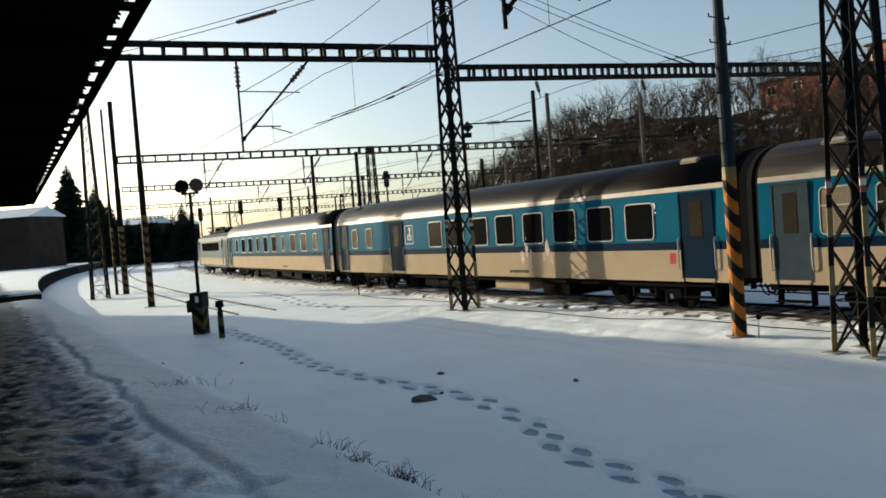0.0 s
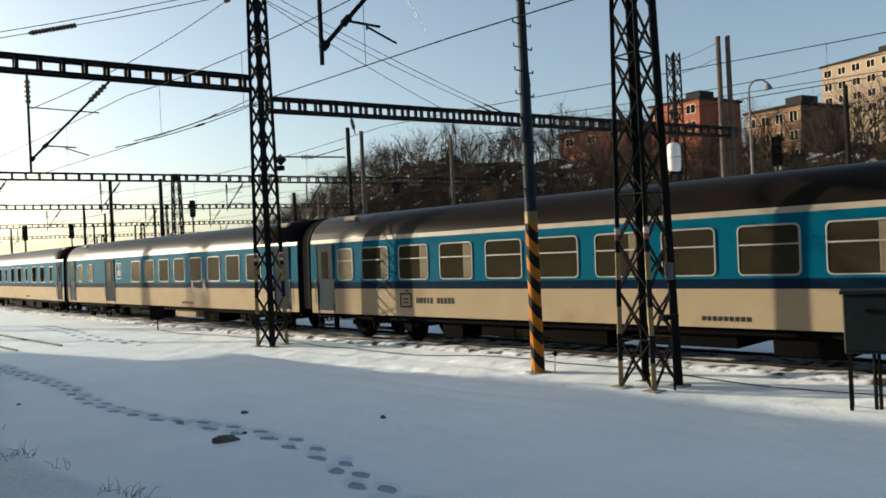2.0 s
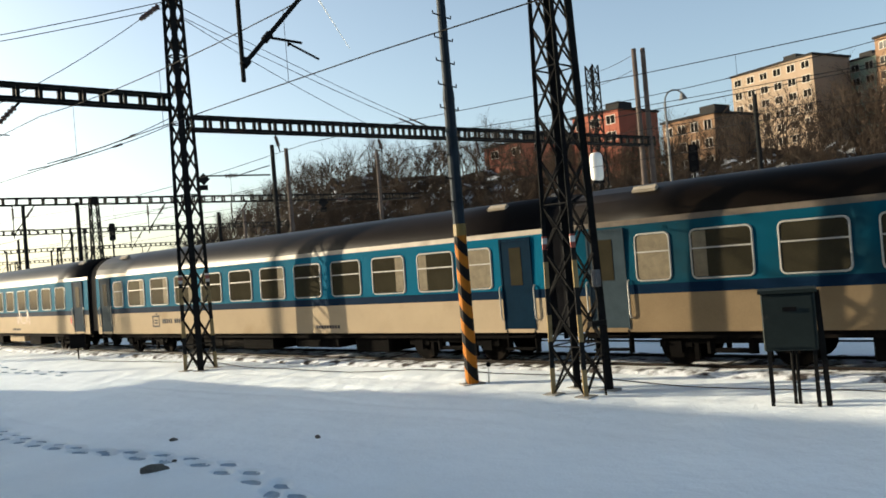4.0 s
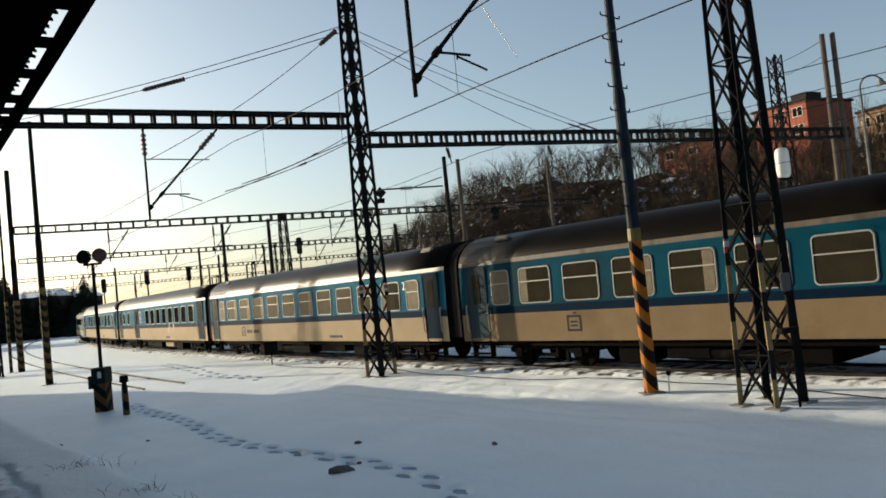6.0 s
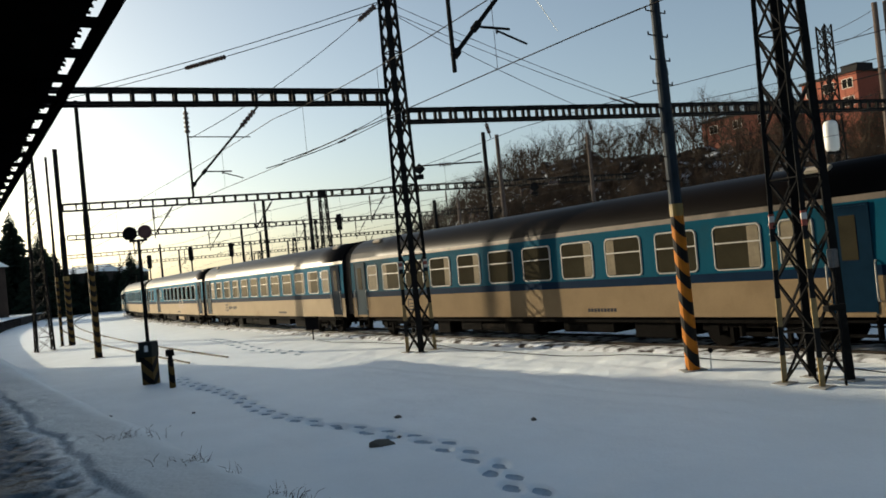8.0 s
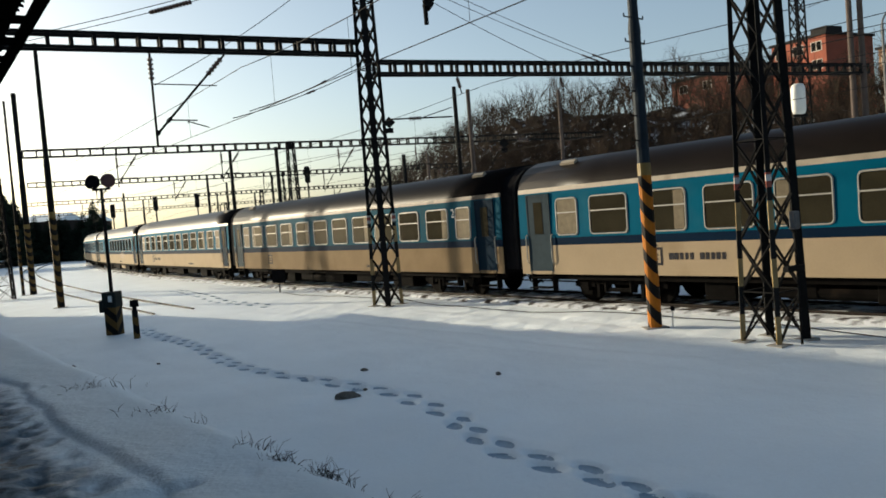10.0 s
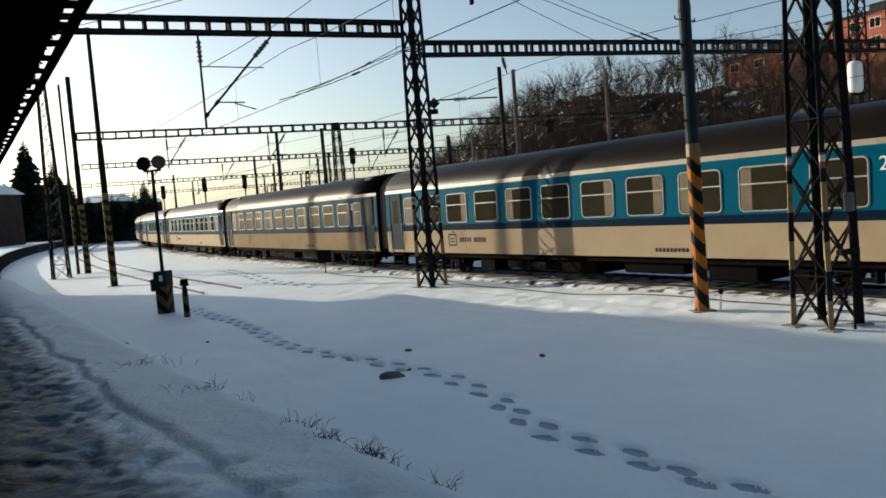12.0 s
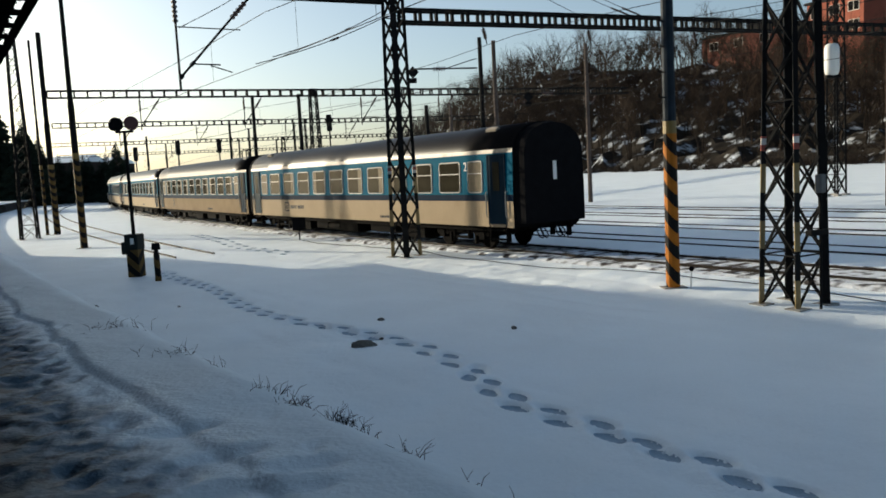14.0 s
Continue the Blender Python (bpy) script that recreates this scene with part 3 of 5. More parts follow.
WIN = dict(wide=frame_mesh(1.36, 1.10, 0.12), slim=frame_mesh(0.86, 1.10, 0.12), fixed=frame_mesh(1.18, 1.08, 0), small=frame_mesh(0.74, 0.98, 0))
PANE = dict(wide=pane_mesh(1.36, 1.10, "glass"), slim=pane_mesh(0.86, 1.10, "curtain"), fixed=pane_mesh(1.18, 1.08, "glass_dark"), small=pane_mesh(0.74, 0.98, "glass"))
SHADE = curtain_mesh(0.30, 0.98)


def put_window(parent, kind, x, z, side, curtain=0):
    m = pose(x, side * 1.398, z, 1.2 * side, 0, 0 if side > 0 else 180)
    o = new("window", WIN[kind])
    o.parent, o.matrix_basis = parent, m
    p = new("pane", PANE[kind])
    p.parent, p.matrix_basis = o, pose(0, 0.004, 0)
    if curtain:
        c = new("curtain", SHADE)
        c.parent, c.matrix_basis = o, pose(curtain * 0.46, 0.0135, 0)


def put_door(parent, x, side, mat, w=0.86, z0=0.92, z1=3.16):
    bm = bmesh.new()
    box(bm, (0, 0, (z0 + z1) / 2), (w, 0.03, z1 - z0))
    for k in (-1, 1):
        box(bm, (k * (w / 2 + 0.03), 0.004, (z0 + z1) / 2), (0.05, 0.05, z1 - z0 + 0.06))
    box(bm, (0, 0.004, z1 + 0.03), (w + 0.1, 0.05, 0.05))
    d = part("door", bm, mat, parent, "dark narrow entrance door")
    d.matrix_basis = pose(x, side * 1.402, 0, 0, 0, 0 if side > 0 else 180)
    bm = bmesh.new()
    box(bm, (0, 0.018, 2.50), (w * 0.42, 0.012, 0.95))
    part("door_window", bm, "glass", d)
    for k in (-1, 1):
        bm = bmesh.new()
        x1 = k * (w / 2 + 0.10)
        cable(bm, [(x1, 0, 1.15), (x1, 0.05, 1.16), (x1, 0.07, 1.22), (x1, 0.07, 1.93), (x1, 0.05, 1.99), (x1, 0, 2.0)], 0.02, 6)
        part("grab_rail", bm, "alu", d)
    bm = bmesh.new()
    for k, (z, y) in enumerate(((0.72, 0.02), (0.42, 0.10))):
        box(bm, (0, y - 0.1, z), (w, 0.30, 0.035))
    for k in (-1, 1):
        box(bm, (k * w / 2, -0.08, 0.6), (0.04, 0.2, 0.55))
    part("step", bm, "under", d)


def wheelset_mesh():
    bm = bmesh.new()
    for y in (-0.75, 0.75):
        tube(bm, (0, y - 0.065, 0), (0, y + 0.065, 0), 0.46, seg=20)
        tube(bm, (0, y - 0.09, 0), (0, y + 0.09, 0), 0.16, seg=10)
        tube(bm, (0, y * 0.955 - 0.02, 0), (0, y * 0.955 + 0.02, 0), 0.49, seg=20)
    tube(bm, (0, -1.05, 0), (0, 1.05, 0), 0.08)
    return mesh_of("wheelset", bm, "under")


WHEELSET = wheelset_mesh()
SPUN = []


def put_bogie(parent, x):
    bm = bmesh.new()
    for y in (-1.0, 1.0):
        box(bm, (0, y, 0.62), (2.0, 0.12, 0.20))
        for k in (-1, 1):
            box(bm, (k * 1.25, y, 0.52), (0.75, 0.14, 0.16))
            box(bm, (k * 1.25, y, 0.46), (0.30, 0.22, 0.28))
            for q in (-0.26, 0.26):
                tube(bm, (k * 1.25 + q, y, 0.42), (k * 1.25 + q, y, 0.74), 0.075, seg=8)
            tube(bm, (k * 0.45, y, 0.30), (k * 0.45, y, 0.78), 0.11, seg=8)
            box(bm, (k * 0.78, y, 0.35), (0.10, 0.10, 0.42))
        box(bm, (0, y * 1.02, 0.36), (0.9, 0.10, 0.10))
    box(bm, (0, 0, 0.66), (0.5, 2.2, 0.18))
    b = part("bogie", bm, "under", parent, "grimy four-wheel bogie with coil springs")
    b.matrix_basis = pose(x, 0, 0)
    for k in (-1.25, 1.25):
        w = new("wheelset", WHEELSET)
        w.parent, w.matrix_basis = b, pose(k, 0, 0.46)
        SPUN.append((w, k))
    return b


def coach(length, kind, dirty=False):
    """A coach; +x is the way it goes."""
    t = thing("passenger_coach", Matrix(), dict(
        plain="grimy dull-blue and tan express coach with drop-light windows" if dirty else "blue and cream express coach with drop-light windows", lift="blue and cream coach with wide lift door and fixed windows",
        pale="sun-faded blue and cream coach behind the locomotive")[kind], "railway coach", "coaches of the train")
    L = length - 0.85
    coach_body("coach_body", L, t, "blue_dirty" if dirty else "blue", "cream_dirty" if dirty else "cream")
    e = L / 2
    zc = 2.50
    for side in (1, -1):
        if kind == "plain":
            put_door(t, e - 0.85, side, "door_grey")
            put_door(t, -e + 0.85, side, "door")
            put_window(t, "slim", e - 2.0, zc, side)
            put_window(t, "slim", -e + 2.05, zc, side)
            n, x0, x1 = 10, e - 3.55, -e + 3.6
            for k in range(n):
                put_window(t, "wide", x0 + (x1 - x0) * k / (n - 1), zc, side, random.choice((0, 0, 1, -1)))
        elif kind == "pale":
            put_door(t, e - 0.95, side, "door_grey")
            put_door(t, -e + 0.95, side, "door")
            for k in range(10):
                put_window(t, "fixed" if k % 3 else "small", e - 3.3 + (-L + 6.2) * k / 9, zc, side)
        else:
            put_door(t, e - 0.9, side, "door_grey")
            put_door(t, -e + 1.1, side, "door", 1.05)
            for x in (e - 2.3, e - 4.0):
                put_window(t, "small", x, zc, side)
            # open doorway: a dark door panel stands in for its unlit inside
            put_door(t, e - 7.0, side, "door", 1.2, 0.95, 3.1)
            for k in range(8):
                put_window(t, "fixed", e - 10.6 + (-e + 3.2 - (e - 10.6)) * k / 7, zc, side)
            for x, z, w, h in ((-4.1, 1.75, 0.10, 0.8), (-3.85, 1.5, 0.14, 0.45), (-4.35, 1.6, 0.07, 0.55), (-5.3, 1.8, 0.12, 0.6), (-5.1, 1.5, 0.09, 0.4), (-5.5, 1.45, 0.06, 0.5), (-4.7, 1.35, 0.22, 0.12)):
                bm = bmesh.new()
                ring = [(w * (0.5 + 0.8 * random.random()) * math.cos(a), h * 0.5 * (0.45 + 0.8 * random.random()) * math.sin(a)) for a in np.linspace(0, 6.28, 26)[:-1]]
                loft(bm, [[(u, 0, v) for u, v in ring], [(u, 0.004, v) for u, v in ring]])
                part("paint_smear", bm, "smear", t, "faded smear of spray paint").matrix_basis = pose(x, side * 1.414, z, 0, 0, 0 if side > 0 else 180)
            bm = bmesh.new()
            box(bm, (0, 0, 0), (0.20, 0.01, 0.3))
            part("red_plate", bm, "red", t, "small red plate").matrix_basis = pose(-e + 2.0, side * 1.414, 1.45, 0, 0, 0 if side > 0 else 180)
            bm = bmesh.new()
            box(bm, (0, 0, 0), (0.03, 0.01, 0.8)), box(bm, (0.75, 0, 0), (0.03, 0.01, 0.8)), box(bm, (0.375, 0, 0.4), (0.78, 0.01, 0.03)), box(bm, (0.375, 0, -0.4), (0.78, 0.01, 0.03))
            box(bm, (0.30, 0, 0.02), (0.06, 0.01, 0.36)), box(bm, (0.40, 0, -0.02), (0.22, 0.01, 0.05)), box(bm, (0.50, 0, -0.13), (0.05, 0.01, 0.22)), box(bm, (0.3, 0, 0.26), (0.11, 0.01, 0.11))
            box(bm, (0.28, 0, -0.22), (0.28, 0.01, 0.05)), box(bm, (0.17, 0, -0.10), (0.05, 0.01, 0.22))
            part("wheelchair_sign", bm, "alu", t).matrix_basis = pose(e - 8.6, side * 1.402, 2.55, 1.2 * side, 0, 0 if side > 0 else 180)
    # roof vents
    for x in (e - 1.7, -e + 1.7):
        for y in (0.72, -0.72):
            bm = bmesh.new()
            box(bm, (0, 0, 0), (0.62, 0.20, 0.13))
            bmesh.ops.bevel(bm, geom=bm.edges[:], affect="EDGES", offset=0.03, segments=2)
            part("roof_vent", bm, "strip", t).matrix_basis = pose(x, y * 1.14, 4.06, -38 if y > 0 else 38)
    # underframe
    bm = bmesh.new()
    box(bm, (0, 0, 0.78), (L - 0.4, 2.3, 0.16))
    part("underframe", bm, "under", t)
    for y in (-1.2, 1.2):
        bm = bmesh.new()
        box(bm, (0, y, 0.74), (L - 0.2, 0.10, 0.18))
        part("sole_bar", bm, "under", t)
    for x, w, h, mat in ((-5.2, 1.5, 0.52, "under"), (-2.6, 2.2, 0.40, "cream" if kind == "lift" else "under"), (0.6, 1.8, 0.5, "under"), (3.4, 1.3, 0.42, "under"), (5.2, 0.9, 0.55, "under")):
        bm = bmesh.new()
        box(bm, (0, 0, 0), (w, 2.2, h))
        bmesh.ops.bevel(bm, geom=bm.edges[:], affect="EDGES", offset=0.04, segments=1)
        part("equipment_box", bm, mat, t).matrix_basis = pose(x, 0, 0.72 - h / 2)
    bm = bmesh.new()
    tube(bm, (-1.0, 0.7, 0.42), (1.1, 0.7, 0.42), 0.19, seg=12)
    part("air_tank", bm, "under", t).matrix_basis = pose(2.4, 0.2, 0.02)
    for k in (-1, 1):
        put_bogie(t, k * (length / 2 - 3.9))
        bm = bmesh.new()
        if k < 0:
            # opaque white pane: daylight through the end door, put into the colour
            glim = bmesh.new()
            box(glim, (-e - 0.45, 0.0, 2.62), (0.02, 0.14, 0.6))
            part("end_door_window", glim, "white", t, "small end door window, white for the daylight seen through it")
        shape = [(y * 0.93, 0.95 + (z - 0.82) * 0.955) for y, z in SECTION]
        loft(bm, [[(k * (e - 0.02), y, z) for y, z in shape], [(k * (e + 0.20), y * 0.96, z * 0.99) for y, z in shape], [(k * (e + 0.24), y, z) for y, z in shape], [(k * (e + 0.44), y * 0.97, z * 0.99) for y, z in shape]])
        part("end_bellows", bm, "black", t, "black rubber gangway and dark end wall")
        for y in (-0.875, 0.875):
            bm = bmesh.new()
            tube(bm, (k * (e - 0.1), y, 1.0), (k * (e + 0.30), y, 1.0), 0.09, seg=10)
            tube(bm, (k * (e + 0.30), y, 1.0), (k * (e + 0.36), y, 1.0), 0.22, seg=14)
            part("buffer", bm, "under", t)
        for y in (-0.45, -0.3, 0.32, 0.5):
            bm = bmesh.new()
            pts = [(k * (e + 0.05 + 0.26 * math.sin(a)), y + 0.12 * math.sin(2 * a), 0.85 - 0.42 * math.sin(a)) for a in np.linspace(0, math.pi, 7)]
            cable(bm, pts, 0.022, 6)
            part("coupling_hose", bm, "black", t)
        bm = bmesh.new()
        box(bm, (k * (e + 0.15), 0, 1.0), (0.3, 0.16, 0.14))
        part("coupling_hook", bm, "under", t)
    # lettering: bars, and the class number
    for side in (1, -1):
        turn = lambda x, z: pose(x, side * 1.416, z, 0, 0, 0 if side > 0 else 180)
        bm = bmesh.new()
        for k in range(9):
            box(bm, (0.13 * k - 0.6, 0, 0), (0.09, 0.006, 0.10))
        part("coach_number", bm, "mark", t, "row of dark stencilled characters").matrix_basis = turn(-3.5 * side, 1.02)
        cu = bpy.data.curves.new("class_number", "FONT")
        cu.body, cu.size, cu.extrude = "2", 0.42, 0.003
        cu.materials.append(M["white"])
        o = new("class_number", cu)
        o.parent = t
        o.matrix_basis = pose(-e + 2.72 if side > 0 else -e + 2.5, side * 1.400, 2.72, 90, 0, 180 if side > 0 else 0)
        if kind == "plain":
            bm = bmesh.new()
            edge = [(u * a, w * b) for a, b in ((0.27, 0.23), (0.21, 0.17)) for u, w in ((1, 1), (-1, 1), (-1, -1), (1, -1))]
            loft(bm, [[(x, y, z) for x, z in ring] for ring, y in ((edge[:4], 0), (edge[:4], 0.004), (edge[4:], 0.004), (edge[4:], 0))], caps=False)
            mark = part("operator_mark", bm, "mark", t, "plain dark outlined emblem")
            mark.matrix_basis = turn(e - 5.0, 1.32)
            for q in ((0, 0.04, 0.26, 0.05), (0, -0.07, 0.26, 0.05), (-0.06, 0.29, 0.14, 0.05)):
                bm = bmesh.new()
                box(bm, (q[0], 0.002, q[1]), (q[2], 0.006, q[3]))
                part("mark_bar", bm, "mark", mark)
            if dirty:
                continue
            bm = bmesh.new()
            for k, w in enumerate((0.16, 0.11, 0.10, 0.08, 0.10, 0.0, 0.13, 0.10, 0.10, 0.11, 0.10)):
                if w:
                    box(bm, (-0.15 * k, 0, 0), (w, 0.006, 0.17))
            part("operator_lettering", bm, "mark", t, "dark bars of lettering").matrix_basis = turn(e - 5.55, 1.32)
    return t


def locomotive():
    t = thing("locomotive", Matrix(), "grey-blue electric locomotive with dark louvred band", "locomotive", "")
    L = 16.4
    bm = bmesh.new()
    def ring(x, k):
        return [(x, y * k, z) for y, z in ((-1.45, 0.75), (1.45, 0.75), (1.45, 1.75), (1.42, 3.05), (1.30, 3.42), (0.85, 3.72), (-0.85, 3.72), (-1.30, 3.42), (-1.42, 3.05), (-1.45, 1.75))]
    loft(bm, [ring(-L / 2, 0.9), ring(-L / 2 + 0.7, 1.0), ring(L / 2 - 0.7, 1.0), ring(L / 2, 0.9)])
    part("loco_body", bm, "loco", t)
    for side in (1, -1):
        bm = bmesh.new()
        box(bm, (0, side * 1.435, 2.55), (9.5, 0.03, 0.72))
        part("louvre_band", bm, "glass_dark", t, "dark louvre and window band")
        bm = bmesh.new()
        box(bm, (0, side * 1.452, 1.25), (15.0, 0.012, 0.62))
        part("cream_band", bm, "cream", t)
        for x in (-L / 2 + 1.6, L / 2 - 1.6):
            bm = bmesh.new()
            box(bm, (x, side * 1.44, 2.1), (0.62, 0.04, 2.2))
            part("door", bm, "blue", t)
            bm = bmesh.new()
            box(bm, (x, side * 1.462, 2.7), (0.42, 0.012, 0.6))
            part("window", bm, "glass_dark", t)
    for k in (-1, 1):
        bm = bmesh.new()
        box(bm, (k * (L / 2 - 0.10), 0, 2.75), (0.3, 2.3, 0.75), Matrix.Rotation(-k * 0.12, 3, "Y"))
        part("windscreen", bm, "glass_dark", t)
        put_bogie(t, k * 4.3)
        for y in (-0.875, 0.875):
            bm = bmesh.new()
            tube(bm, (k * L / 2, y, 1.0), (k * (L / 2 + 0.5), y, 1.0), 0.1, seg=10)
            part("buffer", bm, "under", t)
    bm = bmesh.new()
    box(bm, (0, 0, 3.85), (8, 1.4, 0.3)), box(bm, (-1.5, 0, 4.1), (1.2, 1.0, 0.3)), box(bm, (2.0, 0, 4.1), (0.8, 0.9, 0.35))
    for x in (-5, -3.4, 3.4, 5):
        for y in (-0.5, 0.5):
            tube(bm, (x, y, 3.7), (x, y, 4.05), 0.08)
    part("roof_gear", bm, "under", t)
    for x, up in ((-4.6, 1.35), (4.6, 0.28)):
        bm = bmesh.new()
        for y in (-0.5, 0.5):
            bar(bm, (x - 0.8, y, 4.1), (x + 0.7, y * 0.8, 4.1 + up / 2), 0.06)
            bar(bm, (x + 0.7, y * 0.8, 4.1 + up / 2), (x - 0.2, y, 4.1 + up), 0.05)
        bar(bm, (x - 0.2, -0.9, 4.12 + up), (x - 0.2, 0.9, 4.12 + up), 0.09)
        bar(bm, (x - 0.8, -0.6, 4.08), (x + 0.8, -0.6, 4.08), 0.06), bar(bm, (x - 0.8, 0.6, 4.08), (x + 0.8, 0.6, 4.08), 0.06)
        part("pantograph", bm, "steel", t)
    return t


random.seed(11)
LONG, SHORT = 26.6, 24.6
plain = coach(SHORT, "plain")
TRAIN = [
    (locomotive(), 2 * LONG + 8.7, 4.3), (coach(LONG, "pale"), 1.5 * LONG, LONG / 2 - 3.9), (coach(LONG, "lift"), 0.5 * LONG, LONG / 2 - 3.9),
    (plain, -0.5 * SHORT, SHORT / 2 - 3.9), (coach(SHORT, "plain", True), -1.5 * SHORT, SHORT / 2 - 3.9), (coach(SHORT, "plain"), -2.5 * SHORT, SHORT / 2 - 3.9),
]
# where the joint behind the lift coach is on the line, second by second
GONE = ((0, -9.87), (1.5, -1.66), (2, 1.13), (4.5, 14.84), (5, 17.55), (6.5, 25.78), (7.5, 31.3), (8, 34.05), (11, 50.55), (12, 56.53), (12.5, 59.77), (13, 63.18), (14, 70.15))


def gone(t):
    return float(np.interp(t, [g[0] for g in GONE], [g[1] for g in GONE]))


def on_line(s, half):
    """The pose of a vehicle whose two bogies stand on the track."""
    a, b = at(s - half, 1.42, RAIL), at(s + half, 1.42, RAIL)
    d = b - a
    c = (a + b) / 2
    return pose(c.x, c.y, c.z, 0, 0, math.degrees(math.atan2(d.y, d.x)))


def motions():
    """The train leaves along its curve."""
    for ob, s, half in TRAIN:
        walk(ob, [(0.5 * k, on_line(gone(0.5 * k) + s, half)) for k in range(29)])
    for w, x in SPUN:
        walk(w, [(0.1 * k, pose(x, 0, 0.46, 0, math.degrees((gone(0.1 * k) - gone(0)) / 0.46), 0)) for k in range(141)])

# ---- masts, gantries, poles ----
def lattice_mast(name, x, y, z0, z1, w0, w1, turn, bays, leg, brace, label, band=0.0, group="lattice masts of the overhead line", near=False, striped_legs=(0, 3), slim=(0, 1, 2, 3)):
    t = thing(name, pose(x, y, z0, 0, 0, turn), label, "lattice mast", group)
    h = z1 - z0
    def corner(i, z):
        w = (w0 + (w1 - w0) * z / h) / 2
        return Vector(((-w, w, w, -w)[i], (-w, -w, w, w)[i], z))
    for i in range(4):
        bm = bmesh.new()
        a, b = corner(i, -0.3), corner(i, h)
        bar(bm, a, b, leg * (1.0 if i in slim else 1.7))
        part("leg", bm, "steel", t)
        if band and i in striped_legs:
            bm = bmesh.new()
            bar(bm, corner(i, 0.02), corner(i, band), leg + 0.008)
            part("painted_leg", bm, "stripe_leg", t, "worn yellow and black paint on the leg")
            bm = bmesh.new()
            bar(bm, corner(i, band), corner(i, band + 0.28), leg + 0.012)
            part("painted_band", bm, "white_red", t, "white and red painted band")
    zs = [h * (1 - (1 - k / bays) ** 1.12) for k in range(bays + 1)]
    rest = bmesh.new()
    for i in range(4):
        j = (i + 1) % 4
        for k, (a, b) in enumerate(zip(zs, zs[1:])):
            pairs = [(corner(i, a), corner(j, b)), (corner(j, a), corner(i, b))]
            if k % 3 == 0:
                pairs.append((corner(i, b), corner(j, b)))
            for p, q in pairs:
                bm = bmesh.new() if near else rest
                bar(bm, p, q, brace, brace * 0.4)
                if near:
                    part("brace", bm, "steel", t)
    if near:
        rest.free()
    else:
        tagged(part("bracing", rest, "steel", t), kind="stuff")
    for i in range(4):
        bm = bmesh.new()
        box(bm, corner(i, -0.06), (0.34, 0.34, 0.16))
        part("footing", bm, "concrete", t)
    return t


def ladder_beam(name, p, q, depth, wide, rung, label):
    """A gantry beam: four chords with uprights between them."""
    p, q = Vector(p), Vector(q)
    d = q - p
    t = thing(name, Matrix.Translation(p) @ d.to_track_quat("X", "Z").to_matrix().to_4x4(), label, "gantry beam", "gantry beams")
    n = d.length
    for y in (-wide / 2, wide / 2):
        for z in (0, depth):
            bm = bmesh.new()
            bar(bm, (0, y, z), (n, y, z), 0.10, 0.09)
            part("chord", bm, "steel", t)
    for y in (-wide / 2, wide / 2):
        bm = bmesh.new()
        bar(bm, (0, 0, 0), (0, 0, depth), 0.10)
        first = part("upright", bm, "steel", t)
        first.matrix_basis = pose(0, y, 0)
        for k in range(1, int(n / rung) + 1):
            again(first, pose(k * rung, y, 0))
    return t


def hanger(p, turn, drop, arm, label="hanging tube with insulators and steady arm", low=0.855, reach=1.6):
    """A tube under a gantry beam that holds the contact wire."""
    t = thing("wire_hanger", pose(*p, 0, 0, turn), label, "wire hanger", "wire hangers under the gantries")
    bm = bmesh.new()
    tube(bm, (0, 0, 0), (0, 0, -drop), 0.036)
    part("drop_tube", bm, "steel", t)
    bm = bmesh.new()
    for k in range(5):
        tube(bm, (0, 0, -0.25 - 0.14 * k), (0, 0, -0.31 - 0.14 * k), 0.085)
    tube(bm, (0, 0, -0.2), (0, 0, -0.9), 0.052)
    part("insulator", bm, "insulator", t)
    head, foot = Vector((arm, 0, -0.08)), Vector((0.05, 0, -drop * low))
    d = (foot - head).normalized()
    bm = bmesh.new()
    tube(bm, head, foot, 0.036)
    tube(bm, foot - d * 0.06, foot + d * 0.06, 0.07)
    part("brace_tube", bm, "steel", t)
    bm = bmesh.new()
    for k in range(5):
        c = head + d * (0.2 + 0.14 * k)
        tube(bm, c, c + d * 0.06, 0.085)
    tube(bm, head + d * 0.18, head + d * 0.85, 0.052)
    part("insulator", bm, "insulator", t)
    bm = bmesh.new()
    tube(bm, (0, 0, -drop * 0.345), (arm * 0.86, 0, -drop * 0.36), 0.018)
    part("tie_tube", bm, "steel", t)
    joint = foot.lerp(head, 0.16)
    bm = bmesh.new()
    tube(bm, joint - d * 0.08, joint + d * 0.08, 0.06)
    tube(bm, joint, (reach * 0.78, 0, joint.z - 0.02), 0.022)
    tube(bm, (reach * 0.6, 0, joint.z - 0.02), (reach * 0.6, 0, joint.z - 0.1), 0.016)
    tube(bm, (reach * 0.6, 0, joint.z - 0.05), (reach, 0, joint.z - 0.25), 0.018)
    part("steady_arm", bm, "steel", t)
    return t


def hung_insulator(p, turn, label="ribbed insulator hanging under the gantry beam"):
    """A slanting insulator string that carries a messenger wire."""
    t = thing("hung_insulator", pose(*p, 0, 0, turn), label, "insulator", "insulators under the gantry")
    bm = bmesh.new()
    tube(bm, (0, 0, 0.02), (0.18, 0, -0.72), 0.022)
    part("rod", bm, "steel", t)
    for k in range(5):
        bm = bmesh.new()
        f = 0.25 + 0.1 * k
        tube(bm, (0.18 * f, 0, -0.72 * f), (0.18 * (f + 0.09), 0, -0.72 * (f + 0.09)), 0.085, 0.05)
        part("insulator_shed", bm, "insulator", t)


